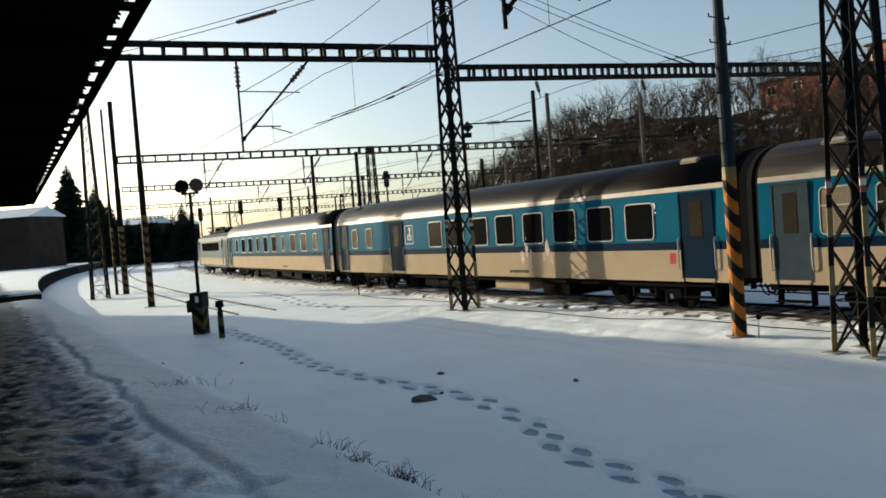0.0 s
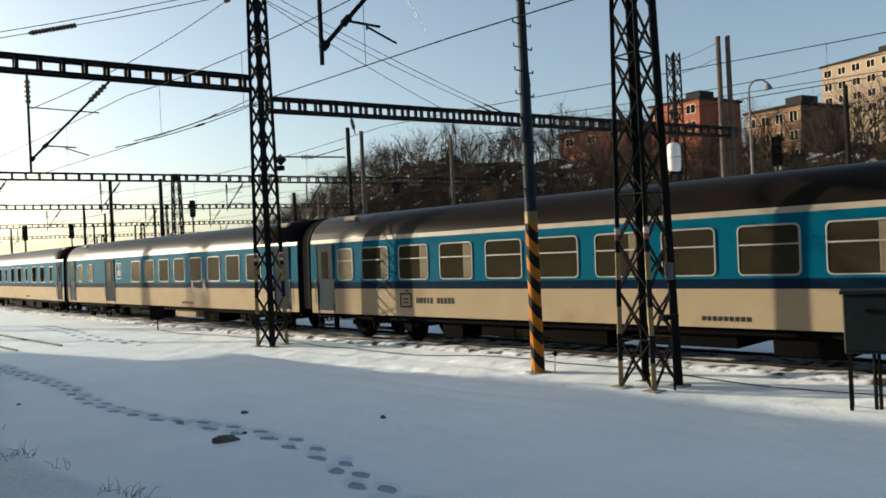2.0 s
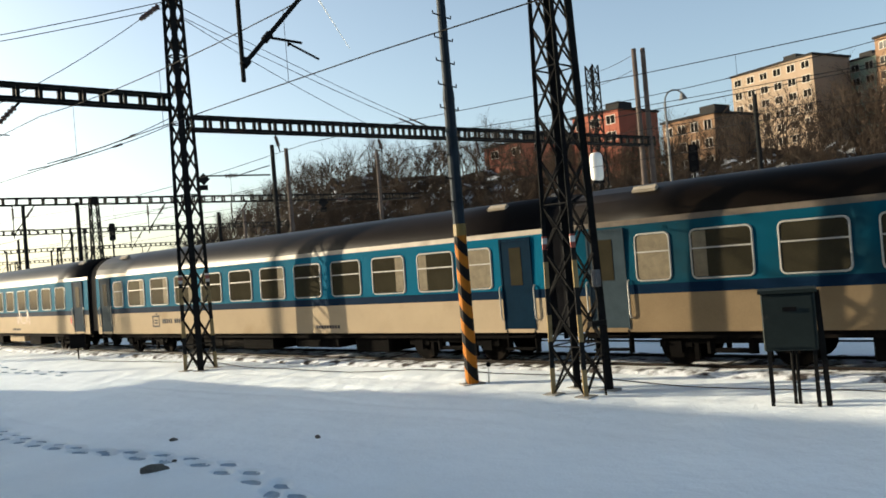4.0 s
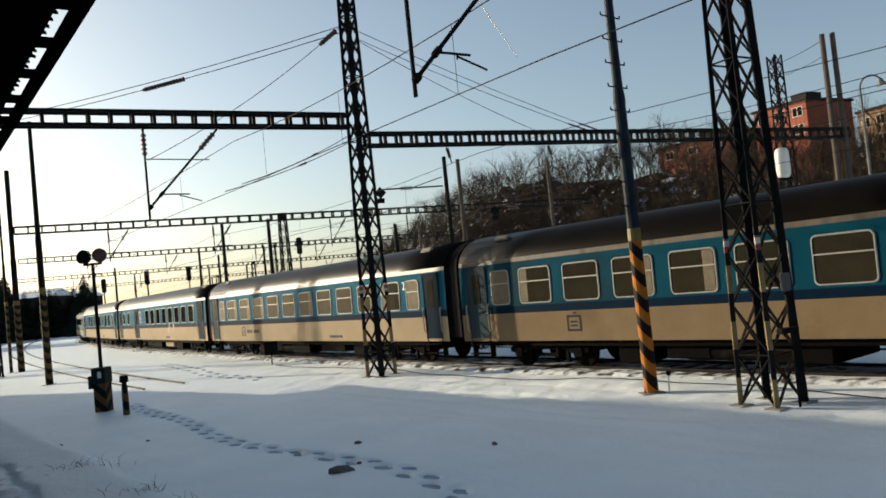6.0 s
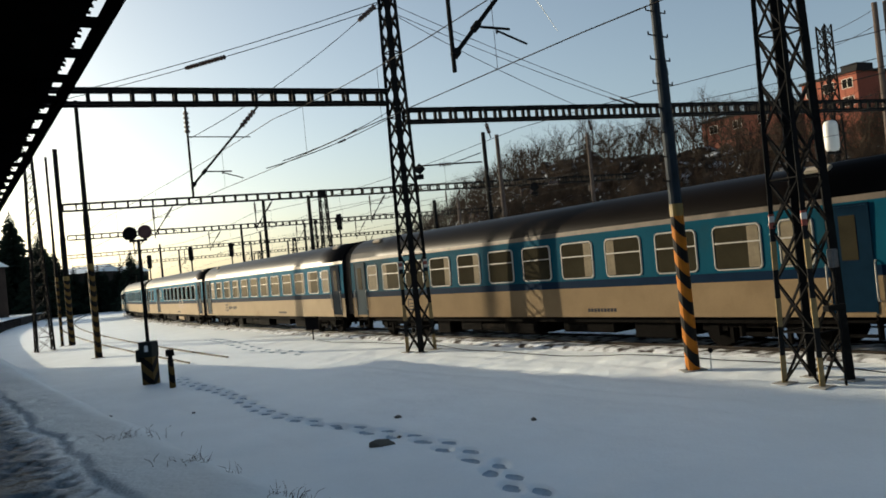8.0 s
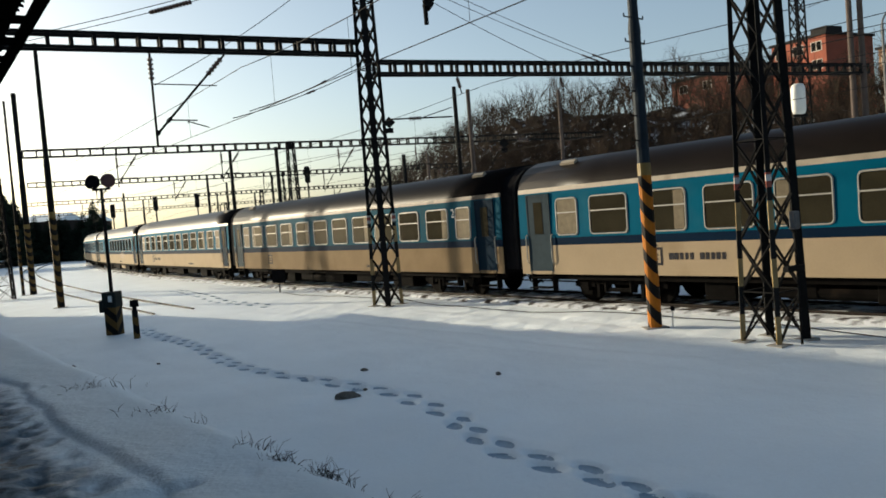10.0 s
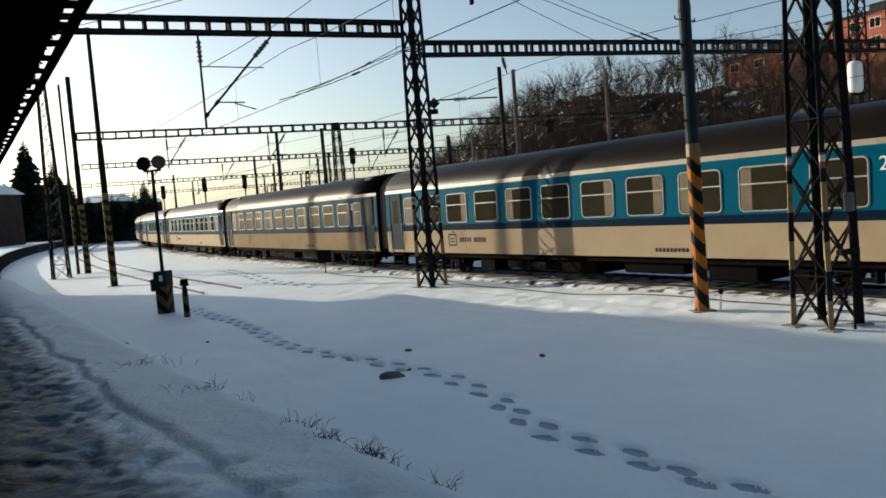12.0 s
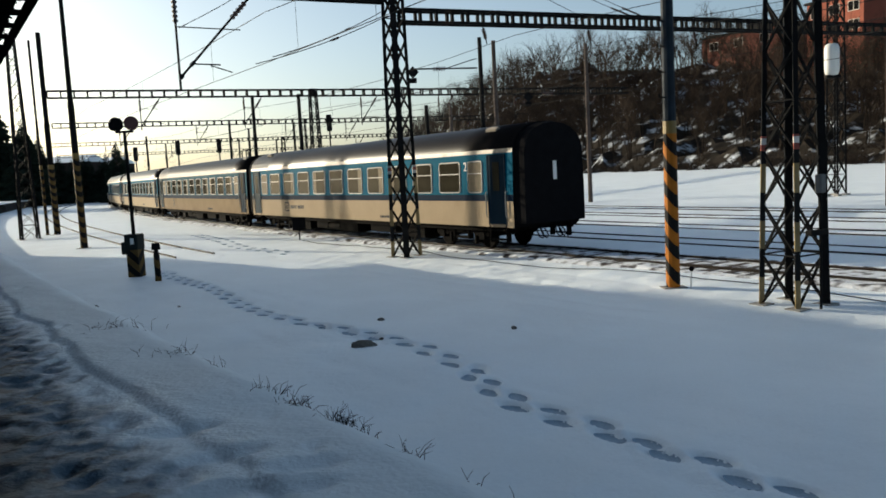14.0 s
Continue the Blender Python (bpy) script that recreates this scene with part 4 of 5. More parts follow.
def round_pole(x, y, h, r0, r1, label, mat="pole_blue", stripe=0.0, rungs=False, paint="stripe", group="poles of the yard"):
    t = thing("tubular_pole", pose(x, y, 0), label, "pole", group)
    bm = bmesh.new()
    tube(bm, (0, 0, -0.3), (0, 0, h * 0.55), r0, r0 * 0.86, 12)
    tube(bm, (0, 0, h * 0.55), (0, 0, h), r0 * 0.74, r1, 12)
    tube(bm, (0, 0, h * 0.535), (0, 0, h * 0.56), r0 * 0.95, r0 * 0.78, 12)
    part("shaft", bm, mat, t, smooth=False)
    if stripe:
        bm = bmesh.new()
        tube(bm, (0, 0, 0.0), (0, 0, stripe), r0 * 1.02, r0 * 0.95, 14)
        part("warning_stripes", bm, paint, t, "orange and black warning stripes")
        bm = bmesh.new()
        tube(bm, (0, 0, stripe), (0, 0, stripe + 0.28), r0 * 0.97, r0 * 0.96, 14)
        part("yellow_band", bm, "yellow", t)
    if rungs:
        k = stripe + 0.8
        i = 0
        while k < h - 0.3:
            for a in (0.6, 0.6 + math.pi):
                bm = bmesh.new()
                u = Vector((math.cos(a), math.sin(a), 0))
                tube(bm, u * r0 * 0.6, u * (r0 + 0.20), 0.016, seg=6)
                tube(bm, u * (r0 + 0.19), u * (r0 + 0.20) + Vector((0, 0, 0.07)), 0.016, seg=6)
                part("climbing_step", bm, "steel", t).matrix_basis = pose(0, 0, k)
            k += 0.55
            i += 1
    bm = bmesh.new()
    box(bm, (0, 0, -0.04), (r0 * 4, r0 * 3, 0.16))
    bmesh.ops.bevel(bm, geom=bm.edges[:], affect="EDGES", offset=0.04, segments=2)
    part("footing", bm, "concrete", t)
    return t


GANTRY = 22.0  # the gantries stand across the line at this turn
across = Vector((math.cos(radians(GANTRY)), math.sin(radians(GANTRY)), 0))
MAST = Vector((0.65, 27.95, 0))
lattice_mast("lattice_mast", MAST.x, MAST.y, 0, 14.5, 0.68, 0.34, 43, 19, 0.115, 0.07, "tall dark steel lattice mast carrying two gantry beams", band=2.9, near=True, striped_legs=(1, 3), slim=(1, 3))
lattice_mast("lattice_mast", 7.82, 14.86, 0, 12.5, 0.82, 0.42, 25, 14, 0.085, 0.055, "dark lattice mast with worn yellow-striped legs", band=3.0, near=True, slim=(0, 3))
ladder_beam("gantry_beam", MAST + Vector((0, 0, 8.72)) + across * -18, MAST + Vector((0, 0, 8.72)) + across * -0.3, 0.42, 0.4, 0.62, "dark ladder-like steel gantry beam over the near track")
ladder_beam("gantry_beam", MAST + Vector((0, 0, 8.05)) + across * 0.3, MAST + Vector((0, 0, 8.35)) + across * 27, 0.42, 0.4, 0.62, "dark ladder-like steel gantry beam across the yard")
hanger(MAST + Vector((0, 0, 8.70)) + across * -7.18, GANTRY, 2.93, 2.26)
for u in (3.45, 8.1, 13.5):
    hung_insulator(MAST + Vector((0, 0, 8.08 + 0.011 * u)) + across * u, GANTRY)
NEAR = Vector((7.82, 14.86, 9.0))
ladder_beam("gantry_beam", NEAR - across * 14, NEAR - across * 0.35, 0.42, 0.4, 0.62, "dark ladder-like steel gantry beam over the near track")
hanger((1.22, 12.2, 8.98), GANTRY, 3.10, 2.55, low=0.905, reach=1.36)
round_pole(6.43, 17.6, 12.5, 0.155, 0.085, "blue-grey tubular pole with climbing steps and orange-black stripes", stripe=3.5, rungs=True)
round_pole(-14.9, 40.4, 12.8, 0.17, 0.09, "thin dark tubular pole with striped foot", mat="steel", stripe=4.4, paint="stripe_dark")
lattice_mast("lattice_mast", -22.1, 51.2, 0, 12.5, 0.95, 0.40, GANTRY + 10, 16, 0.09, 0.06, "slender lattice mast beside the platform", band=0)
for dx, top, thick in ((0.0, 13.0, 0.2), (0.75, 12.6, 0.1)):
    round_pole(-21.5 - dx, 53.9 + dx * 0.4, top, thick, thick * 0.75, "paired dark concrete-grey pole with striped foot", mat="steel", stripe=4.3, paint="stripe_dark")
# second and later gantries
def far_gantry(a, b, z, mids):
    a, b = Vector((*a, 0)), Vector((*b, 0))
    up = Vector((0, 0, z))
    ladder_beam("gantry_beam", a + up, b + up, 0.45, 0.4, 0.8, "distant ladder-like gantry beam across the tracks")
    d = b - a
    for f in mids:
        p = a + d * f
        lattice_mast("lattice_mast", p.x, p.y, 0, z + 0.5, 0.8, 0.45, GANTRY, 10, 0.09, 0.06, "distant dark lattice mast", group="distant masts")
        q = p + across * -1.1
        bm = bmesh.new()
        tube(bm, (0, 0, -0.2), (0, 0, z + 0.15), 0.17, 0.13, 10)
        single("slim_pole", bm, "steel", pose(q.x, q.y, 0), "slim dark pole beside the gantry mast", "pole", "slim poles")
    for f in (0.12, 0.27, 0.46, 0.60, 0.75, 0.9):
        hanger(a + d * f + up, math.degrees(math.atan2(d.y, d.x)), 2.2, 1.3, "distant hanging tube with insulators")


far_gantry((-21.3, 53.9), (22.0, 70.5), 8.85, (0.38,))
far_gantry((-32.8, 83.5), (15.0, 104.0), 9.1, (0.5,))
far_gantry((-47.0, 118.0), (10.0, 140.0), 9.0, (0.55,))
far_gantry((-62.0, 160.0), (5.0, 186.0), 9.0, (0.5,))
for s, off in ((30, 3.6), (52, 8.0), (75, 3.6), (64, 13), (95, 8), (120, 3.6), (88, 17), (125, 12)):
    p = at(s, off)
    bm = bmesh.new()
    tube(bm, (0, 0, -0.2), (0, 0, 8.6), 0.15, 0.11, 10)
    single("slim_pole", bm, "steel", pose(p.x, p.y, 0), "slim dark line pole between the tracks", "pole", "slim poles")
for dx in (0, 0.48):
    bm = bmesh.new()
    tube(bm, (0, 0, -0.2), (0, 0, 13.7), 0.165, 0.13, 12)
    single("concrete_pole", bm, "pole_brown", pose(24.9 + dx, 37.9 - dx * 0.3, 0), "tall weathered brown-grey pole at the gantry's end", "pole", "concrete poles")
for az, d, h, mat in ((7.27, 52.0, 11.2, "steel"), (8.23, 53.0, 11.1, "pole_brown"), (14.6, 60.0, 11.5, "pole_brown"), (40.85, 52, 11.4, "steel"), (5.0, 75, 9, "pole_brown"), (3.3, 58.0, 7.6, "steel")):
    bm = bmesh.new()
    tube(bm, (0, 0, -0.2), (0, 0, h), 0.17, 0.13, 12)
    a = radians(az)
    single("concrete_pole", bm, mat, pose(d * math.sin(a), d * math.cos(a), 0), "tall line pole behind the train", "pole", "concrete poles")
lattice_mast("lattice_mast", 27.8, 47.5, 0.2, 15.25, 0.78, 0.6, GANTRY, 14, 0.10, 0.07, "tall lattice mast with a white lamp housing", group="")


# ---- signal, post, cabinet, sign, stone ----
def disc_signal():
    t = thing("disc_signal", pose(-8.22, 26.6, 0, 0, 0, -12), "two-disc railway signal on a thin pole with striped base", "railway signal")
    bm = bmesh.new()
    box(bm, (0, 0, 0.45), (0.40, 0.40, 1.0))
    part("striped_base", bm, "stripe_dark", t)
    bm = bmesh.new()
    box(bm, (0, 0, 1.15), (0.46, 0.46, 0.5)), box(bm, (-0.32, 0, 0.95), (0.16, 0.3, 0.4))
    bmesh.ops.bevel(bm, geom=bm.edges[:], affect="EDGES", offset=0.02, segments=1)
    part("relay_box", bm, "green_grey", t)
    bm = bmesh.new()
    box(bm, (0.05, -0.236, 1.18), (0.12, 0.012, 0.2))
    part("number_plate", bm, "white", t, "small pale plate with unreadable mark")
    bm = bmesh.new()
    tube(bm, (0, 0, 1.3), (0, 0, 4.72), 0.06, 0.05, 10)
    bar(bm, (-0.3, 0, 4.70), (0.3, 0, 4.70), 0.07)
    part("pole", bm, "steel", t)
    for k in (-1, 1):
        bm = bmesh.new()
        tube(bm, (0, -0.05, 0), (0, 0.07, 0), 0.215, 0.215, 24)
        tube(bm, (0, -0.10, 0.01), (0, -0.05, 0.0), 0.225, 0.215, 24)
        part("signal_disc", bm, "black" if k < 0 else "disc_red", t, "round signal head").matrix_basis = pose(k * 0.26, 0, 4.95, 0, 0, 25 if k > 0 else -10)


disc_signal()


def bollard():
    t = thing("marker_post", pose(-7.13, 25.1, 0), "short dark striped marker post with knob", "post")
    bm = bmesh.new()
    tube(bm, (0, 0, -0.1), (0, 0, 0.85), 0.10, 0.09, 12)
    part("post_shaft", bm, "stripe_dark", t)
    bm = bmesh.new()
    tube(bm, (0, 0, 0.85), (0, 0, 0.97), 0.07, 0.07, 12)
    tube(bm, (0, 0, 0.97), (0, 0, 1.17), 0.14, 0.12, 12)
    part("knob", bm, "black", t)


bollard()


def cabinet():
    t = thing("relay_cabinet", pose(9.95, 11.15, 0, 0, 0, -42), "dark grey-green relay cabinet on steel legs", "cabinet")
    bm = bmesh.new()
    box(bm, (0, 0, 1.44), (0.85, 0.55, 0.98))
    bmesh.ops.bevel(bm, geom=bm.edges[:], affect="EDGES", offset=0.02, segments=1)
    part("body", bm, "green_grey", t)
    bm = bmesh.new()
    box(bm, (0, 0, 1.96), (0.93, 0.63, 0.06))
    part("lid", bm, "green_grey", t)
    bm = bmesh.new()
    box(bm, (0, -0.285, 1.44), (0.74, 0.02, 0.86))
    d = part("door", bm, "green_grey", t)
    bm = bmesh.new()
    box(bm, (0.02, -0.305, 1.66), (0.22, 0.02, 0.07))
    part("handle", bm, "black", d)
    for x, y in ((-0.36, -0.2), (0.36, -0.2), (-0.36, 0.2), (0.36, 0.2)):
        bm = bmesh.new()
        box(bm, (x, y, 0.42), (0.06, 0.06, 1.1))
        part("leg", bm, "steel", t)
    bm = bmesh.new()
    for x in (0.0, 0.07):
        tube(bm, (x, 0.1, -0.1), (x, 0.1, 1.0), 0.03)
    part("cable_pipe", bm, "steel", t)
    bm = bmesh.new()
    bar(bm, (0.52, -0.1, -0.1), (0.46, -0.1, 1.95), 0.09)
    part("side_post", bm, "steel", t)


cabinet()


def low_sign():
    t = thing("track_sign", pose(-4.1, 37.8, 0, 0, 0, 10), "small dark square board on a short stake", "sign")
    bm = bmesh.new()
    box(bm, (0, 0, 0.78), (0.62, 0.05, 0.62))
    bmesh.ops.bevel(bm, geom=bm.edges[:], affect="EDGES", offset=0.02, segments=1)
    part("board", bm, "black", t)
    bm = bmesh.new()
    box(bm, (0, 0, 0.25), (0.06, 0.05, 0.7))
    part("stake", bm, "steel", t)


low_sign()


def stone():
    bm = bmesh.new()
    bmesh.ops.create_icosphere(bm, subdivisions=3, radius=1)
    for v in bm.verts:
        v.co = Vector((v.co.x * 0.22, v.co.y * 0.11, v.co.z * 0.09)) * (1 + 0.25 * noise.noise(v.co * 2.5))
        v.co.z = max(-0.05, min(0.085, v.co.z))
    single("stone", bm, "stone", pose(-0.5, 13.5, 0.05, 0, 6, 25), "broken brown stone lying on the snow", "stone")


stone()


def lamp_box():
    t = thing("yard_lamp", pose(27.2, 46.9, 8.3), "white lamp housing hung on a lattice mast", "lamp")
    bm = bmesh.new()
    loft(bm, [[(0.44 * k * math.cos(a), 0.36 * k * math.sin(a), z) for a in np.linspace(0, 6.2832, 17)[:-1]] for z, k in ((-0.95, 0.55), (-0.88, 0.8), (-0.7, 0.97), (-0.4, 1.0), (0.4, 1.0), (0.7, 0.97), (0.88, 0.8), (0.95, 0.5))])
    part("housing", bm, "lamp_white", t, smooth=True)
    bm = bmesh.new()
    bar(bm, (0.0, 0, -0.2), (0.5, 0.3, -0.2), 0.12), box(bm, (0, 0, -1.0), (0.9, 0.4, 0.18))
    part("bracket", bm, "steel", t)


lamp_box()


def wires():
    """Overhead lines: a messenger with sag, droppers and contact wire a track."""
    span = (-52, -14.3, -1.5, 27, 58, 92, 130, 175)
    long_span = (-52, -1.5, 27, 58, 92, 130, 175)
    for off, zc, up, sag, stops in ((-7.0, 6.25, 1.38, 0.22, span), (1.55, 6.15, 1.3, 0.5, long_span), (6.2, 6.1, 1.3, 0.4, long_span), (11.3, 6.1, 1.3, 0.4, long_span)):
        t = thing("overhead_line", Matrix(), "thin dark messenger and contact wires with droppers", "overhead wire", "overhead lines")
        upper, lower = [], []
        for a, b in zip(stops, stops[1:]):
            n = max(6, int((b - a) / 5))
            for k in range(n + (b == stops[-1])):
                f = k / n
                s = a + (b - a) * f
                side = off + 0.25 * (1 - 2 * f) if off > 0 else off - 0.3 - 0.5 * min(1.0, max(0.0, (-1.5 - s) / 12.8))
                upper.append(at(s, side, zc + up - 4.0 * f * (1 - f) * sag))
                lower.append(at(s, side, zc))
                if 0 < k < n and k % 2:
                    bm = bmesh.new()
                    tube(bm, upper[-1], lower[-1], 0.005, seg=4)
                    part("dropper", bm, "wire", t)
        for name, pts in (("messenger_wire", upper), ("contact_wire", lower)):
            bm = bmesh.new()
            cable(bm, pts, 0.011)
            part(name, bm, "wire", t)


def sagging(p, q, sag, n=10):
    p, q = Vector(p), Vector(q)
    return [p.lerp(q, k / n) - Vector((0, 0, 4 * sag * (k / n) * (1 - k / n))) for k in range(n + 1)]


def anchor_wire(p, q, sag, label, split=None, r=0.016, thick=0.07):
    """A cable with an insulator rod in it."""
    t = thing("anchor_wire", Matrix(), label, "wire", "anchor wires")
    pts = sagging(p, q, sag)
    bm = bmesh.new()
    cable(bm, pts, r)
    part("cable", bm, "wire", t)
    if split:
        p, q = Vector(p), Vector(q)
        bm = bmesh.new()
        a, b = (p.lerp(q, f) - Vector((0, 0, 4 * sag * f * (1 - f))) for f in split)
        tube(bm, a, b, thick, seg=8)
        n = max(2, int((b - a).length / 0.14))
        for k in range(n):
            tube(bm, a.lerp(b, k / n), a.lerp(b, (k + 0.5) / n), thick * 1.4, thick * 1.1, 8)
        part("insulator", bm, "insulator", t)


wires()
TOP = Vector((0.65, 27.95, 12.2))
for dz in (0.0, 0.22):
    anchor_wire(TOP + Vector((0, 0, dz)), (-24.0, 40.8, 12.1 + dz), 0.5, "dark anchor cable with a long insulator rod", (0.26, 0.33) if dz == 0 else None)
for u, dz, split in ((7.6, -0.35, None), (10.3, -0.3, (0.90, 0.985)), (10.9, 0.0, (0.90, 0.985))):
    anchor_wire(TOP + Vector((0.2, 0, dz)), MAST + across * u + Vector((0, 0, 8.62)), 0.12, "thin stay wire from the mast to the gantry", split, 0.012, 0.03)
anchor_wire(MAST + across * -0.3 + Vector((0, 0, 12.3)), MAST + across * -7.1 + Vector((0, 0, 7.65)), 0.3, "thin stay with an insulator from mast to hanger", (0.03, 0.12), 0.012)
anchor_wire(MAST + Vector((-0.3, -0.1, 8.45)), (-2.85, 22.75, 6.3), 0.12, "drooping stay cable to the contact wire", (0.36, 0.40), 0.014, 0.03)
anchor_wire(MAST + Vector((-0.3, -0.2, 8.2)), (-3.5, 23.95, 6.3), 0.12, "drooping stay cable to the contact wire", (0.4, 0.46), 0.014, 0.03)
anchor_wire((21.0, 56.0, 12.6), (40.0, 34.0, 13.6), 0.5, "long telephone wire over the yard", None, 0.025)
anchor_wire((24.9, 37.9, 13.4), (27.8, 47.5, 14.7), 0.1, "stay wires between mast and pole")
anchor_wire((24.9, 37.9, 12.6), (27.8, 47.5, 13.8), 0.1, "stay wires between mast and pole")


def bracket_arm(x, y, z, reach, turn):
    t = thing("bracket_arm", pose(x, y, z, 0, 0, turn), "steel bracket arm with insulator and diamond plate", "bracket", "bracket arms")
    bm = bmesh.new()
    tube(bm, (0, 0, 0), (reach, 0, 0.1), 0.05)
    tube(bm, (0, 0, 0.6), (reach * 0.45, 0, 0.1), 0.03)
    part("arm", bm, "steel", t)
    bm = bmesh.new()
    for k in range(5):
        tube(bm, (reach * 0.5 + 0.16 * k, 0, 0.05), (reach * 0.5 + 0.09 + 0.16 * k, 0, 0.05), 0.16, 0.10)
    part("insulator", bm, "insulator", t)
    bm = bmesh.new()
    box(bm, (reach, 0, -0.1), (0.55, 0.05, 0.55), Matrix.Rotation(math.pi / 4, 3, "Y"))
    part("diamond_plate", bm, "steel", t)
    bm = bmesh.new()
    box(bm, (reach, -0.03, -0.1), (0.34, 0.05, 0.34), Matrix.Rotation(math.pi / 4, 3, "Y"))
    part("diamond_face", bm, "steel_grey", t)
    bm = bmesh.new()
    box(bm, (reach, 0, -0.62), (0.45, 0.08, 0.32))
    part("lower_plate", bm, "black", t)


bracket_arm(52 * math.sin(radians(7)), 52 * math.cos(radians(7)), 9.3, 4.1, 180)
bracket_arm(60 * math.sin(radians(13.9)), 60 * math.cos(radians(13.9)), 8.0, 3.6, 180)


def light_signal(az, d, z):
    """A dark light signal on its pole, far down the yard."""
    a = radians(az)
    t = thing("light_signal", pose(d * math.sin(a), d * math.cos(a), 0, 0, 0, -az), "small black light signal on a dark pole", "railway signal", "light signals")
    bm = bmesh.new()
    tube(bm, (0, 0.12, -0.2), (0, 0.12, z), 0.07, seg=8)
    part("pole", bm, "steel", t)
    bm = bmesh.new()
    box(bm, (0, 0, z + 0.1), (0.5, 0.16, 1.5))
    bmesh.ops.bevel(bm, geom=bm.edges[:], affect="EDGES", offset=0.06, segments=2)
    h = part("signal_head", bm, "black", t)
    for k in (-0.45, 0.1, 0.65):
        bm = bmesh.new()
        tube(bm, (0, -0.22, z + k), (0, -0.08, z + k), 0.12, 0.12, 12)
        part("lens_hood", bm, "steel", h)


for az, d, z in ((-3.6, 74, 7.6), (-16.6, 95, 6.3), (-13.9, 90, 6.6), (-11.2, 92, 6.7), (36.65, 45, 7.2)):
    light_signal(az, d, z)


def clods():
    rng = random.Random(12)
    for x, y, r in ((2.22, 14.29, 0.05), (-0.2, 14.1, 0.04), (-7.38, 20.38, 0.06), (-0.22, 16.0, 0.05), (-5.2, 19.8, 0.03)):
        bm = bmesh.new()
        bmesh.ops.create_icosphere(bm, subdivisions=2, radius=r)
        for v in bm.verts:
            v.co = Vector((v.co.x * 1.6, v.co.y, v.co.z * 0.8)) * (1 + 0.5 * noise.noise(v.co * 20))
        z = float(ground_height(np.array([x]), np.array([y]))[0][0])
        single("clod", bm, "stone", pose(x, y, z + r * 0.4, 0, 0, rng.uniform(0, 180)), "small dark clod on the snow", "clod", "clods on the snow")
    for off, s0, s1 in ((-1.0, -24, 12),):
        bm = bmesh.new()
        cable(bm, [at(s, off + 0.25 * math.sin(s * 0.45) + 0.1 * math.sin(s * 1.3), 0.0) + Vector((0, 0, 0.03 + float(ground_height(*(np.array([v]) for v in at(s, off)[:2]))[0][0]))) for s in np.arange(s0, s1, 1.0)], 0.012)
        single("ground_cable", bm, "black", Matrix(), "thin dark cable lying on the snow", "cable", "cables on the snow")


clods()


def vapour_trail():
    """A thin trail high in the clear sky."""
    def far(az, el, d=2600.0):
        a, e = radians(az), radians(el)
        return Vector((d * math.sin(a) * math.cos(e), d * math.cos(a) * math.cos(e), d * math.sin(e)))
    bm = bmesh.new()
    tube(bm, far(9.5, 21.8), far(13.3, 15.3), 3.4, 1.0, 8)
    single("vapour_trail", bm, "white", Matrix(), "thin white vapour trail in the sky", "vapour trail", kind="structure")


vapour_trail()


def small_fittings():
    t = thing("junction_box", pose(8.02, 14.22, 0, 0, 0, 25), "small grey junction box with pipe on a mast leg", "junction box")
    bm = bmesh.new()
    box(bm, (0, 0, 2.35), (0.16, 0.14, 0.34))
    bmesh.ops.bevel(bm, geom=bm.edges[:], affect="EDGES", offset=0.02, segments=1)
    part("box_body", bm, "steel_grey", t)
    bm = bmesh.new()
    tube(bm, (0, 0, -0.1), (0, 0, 2.2), 0.025)
    part("pipe", bm, "steel", t)
    bm = bmesh.new()
    box(bm, (-0.1, 0, 1.45), (0.5, 0.12, 0.10))
    part("bracket", bm, "steel", t)
    t = thing("marker_rod", pose(6.74, 17.35, 0), "short pale rod with dark head beside a pole", "marker")
    bm = bmesh.new()
    tube(bm, (0, 0, -0.1), (0.03, 0, 0.42), 0.018)
    part("rod", bm, "white", t)
    bm = bmesh.new()
    ball(bm, (0.03, 0, 0.46), (0.055, 0.055, 0.06))
    part("head", bm, "black", t)


small_fittings()

# ---- bank, woods, houses ----
def bank_height(s, off, x, y):
    """Height of the bank at the yard's far side."""
    base = 66.0
    rise = smooth(off, base, base + 48)
    top = 11.5 + 1.5 * smooth(-s, -60, 60) + 6.0 * smooth(s, 60, 100) + 7.0 * smooth(s, 125, 185) - 11.0 * smooth(s, 215, 300)
    return 1.1 + 2.4 * smooth(off, base, base + 5) * (0.8 + 0.5 * waves(x, y, 23, 7.0)) + rise * top + rise * 1.6 * waves(x, y, 21, 18.0) + 0.5 * smooth(off, base - 2, base + 6) * waves(x, y, 22, 5.0)


def build_bank():
    bm_s, bm_o = np.arange(-150, 360, 3.0), np.concatenate([np.arange(64, 120, 2.0), np.arange(120, 330, 14.0)])
    verts = []
    for s in bm_s:
        for o in bm_o:
            p = at(s, o)
            verts.append((p.x, p.y))
    v = np.array(verts)
    sg, og = np.meshgrid(bm_s, bm_o, indexing="ij")
    z = bank_height(sg.ravel(), og.ravel(), v[:, 0], v[:, 1]) - 0.6 * (og.ravel() < 65)
    n = len(bm_o)
    faces = [(i * n + j, i * n + j + 1, (i + 1) * n + j + 1, (i + 1) * n + j) for i in range(len(bm_s) - 1) for j in range(n - 1)]
    me = bpy.data.meshes.new("bank")
    me.from_pydata([(a, b, c) for (a, b), c in zip(verts, z)], [], faces)
    me.materials.append(M["earth"])
    me.update()
    tagged(new("bank", me), "steep brown wooded bank with snow patches", "bank", kind="structure")


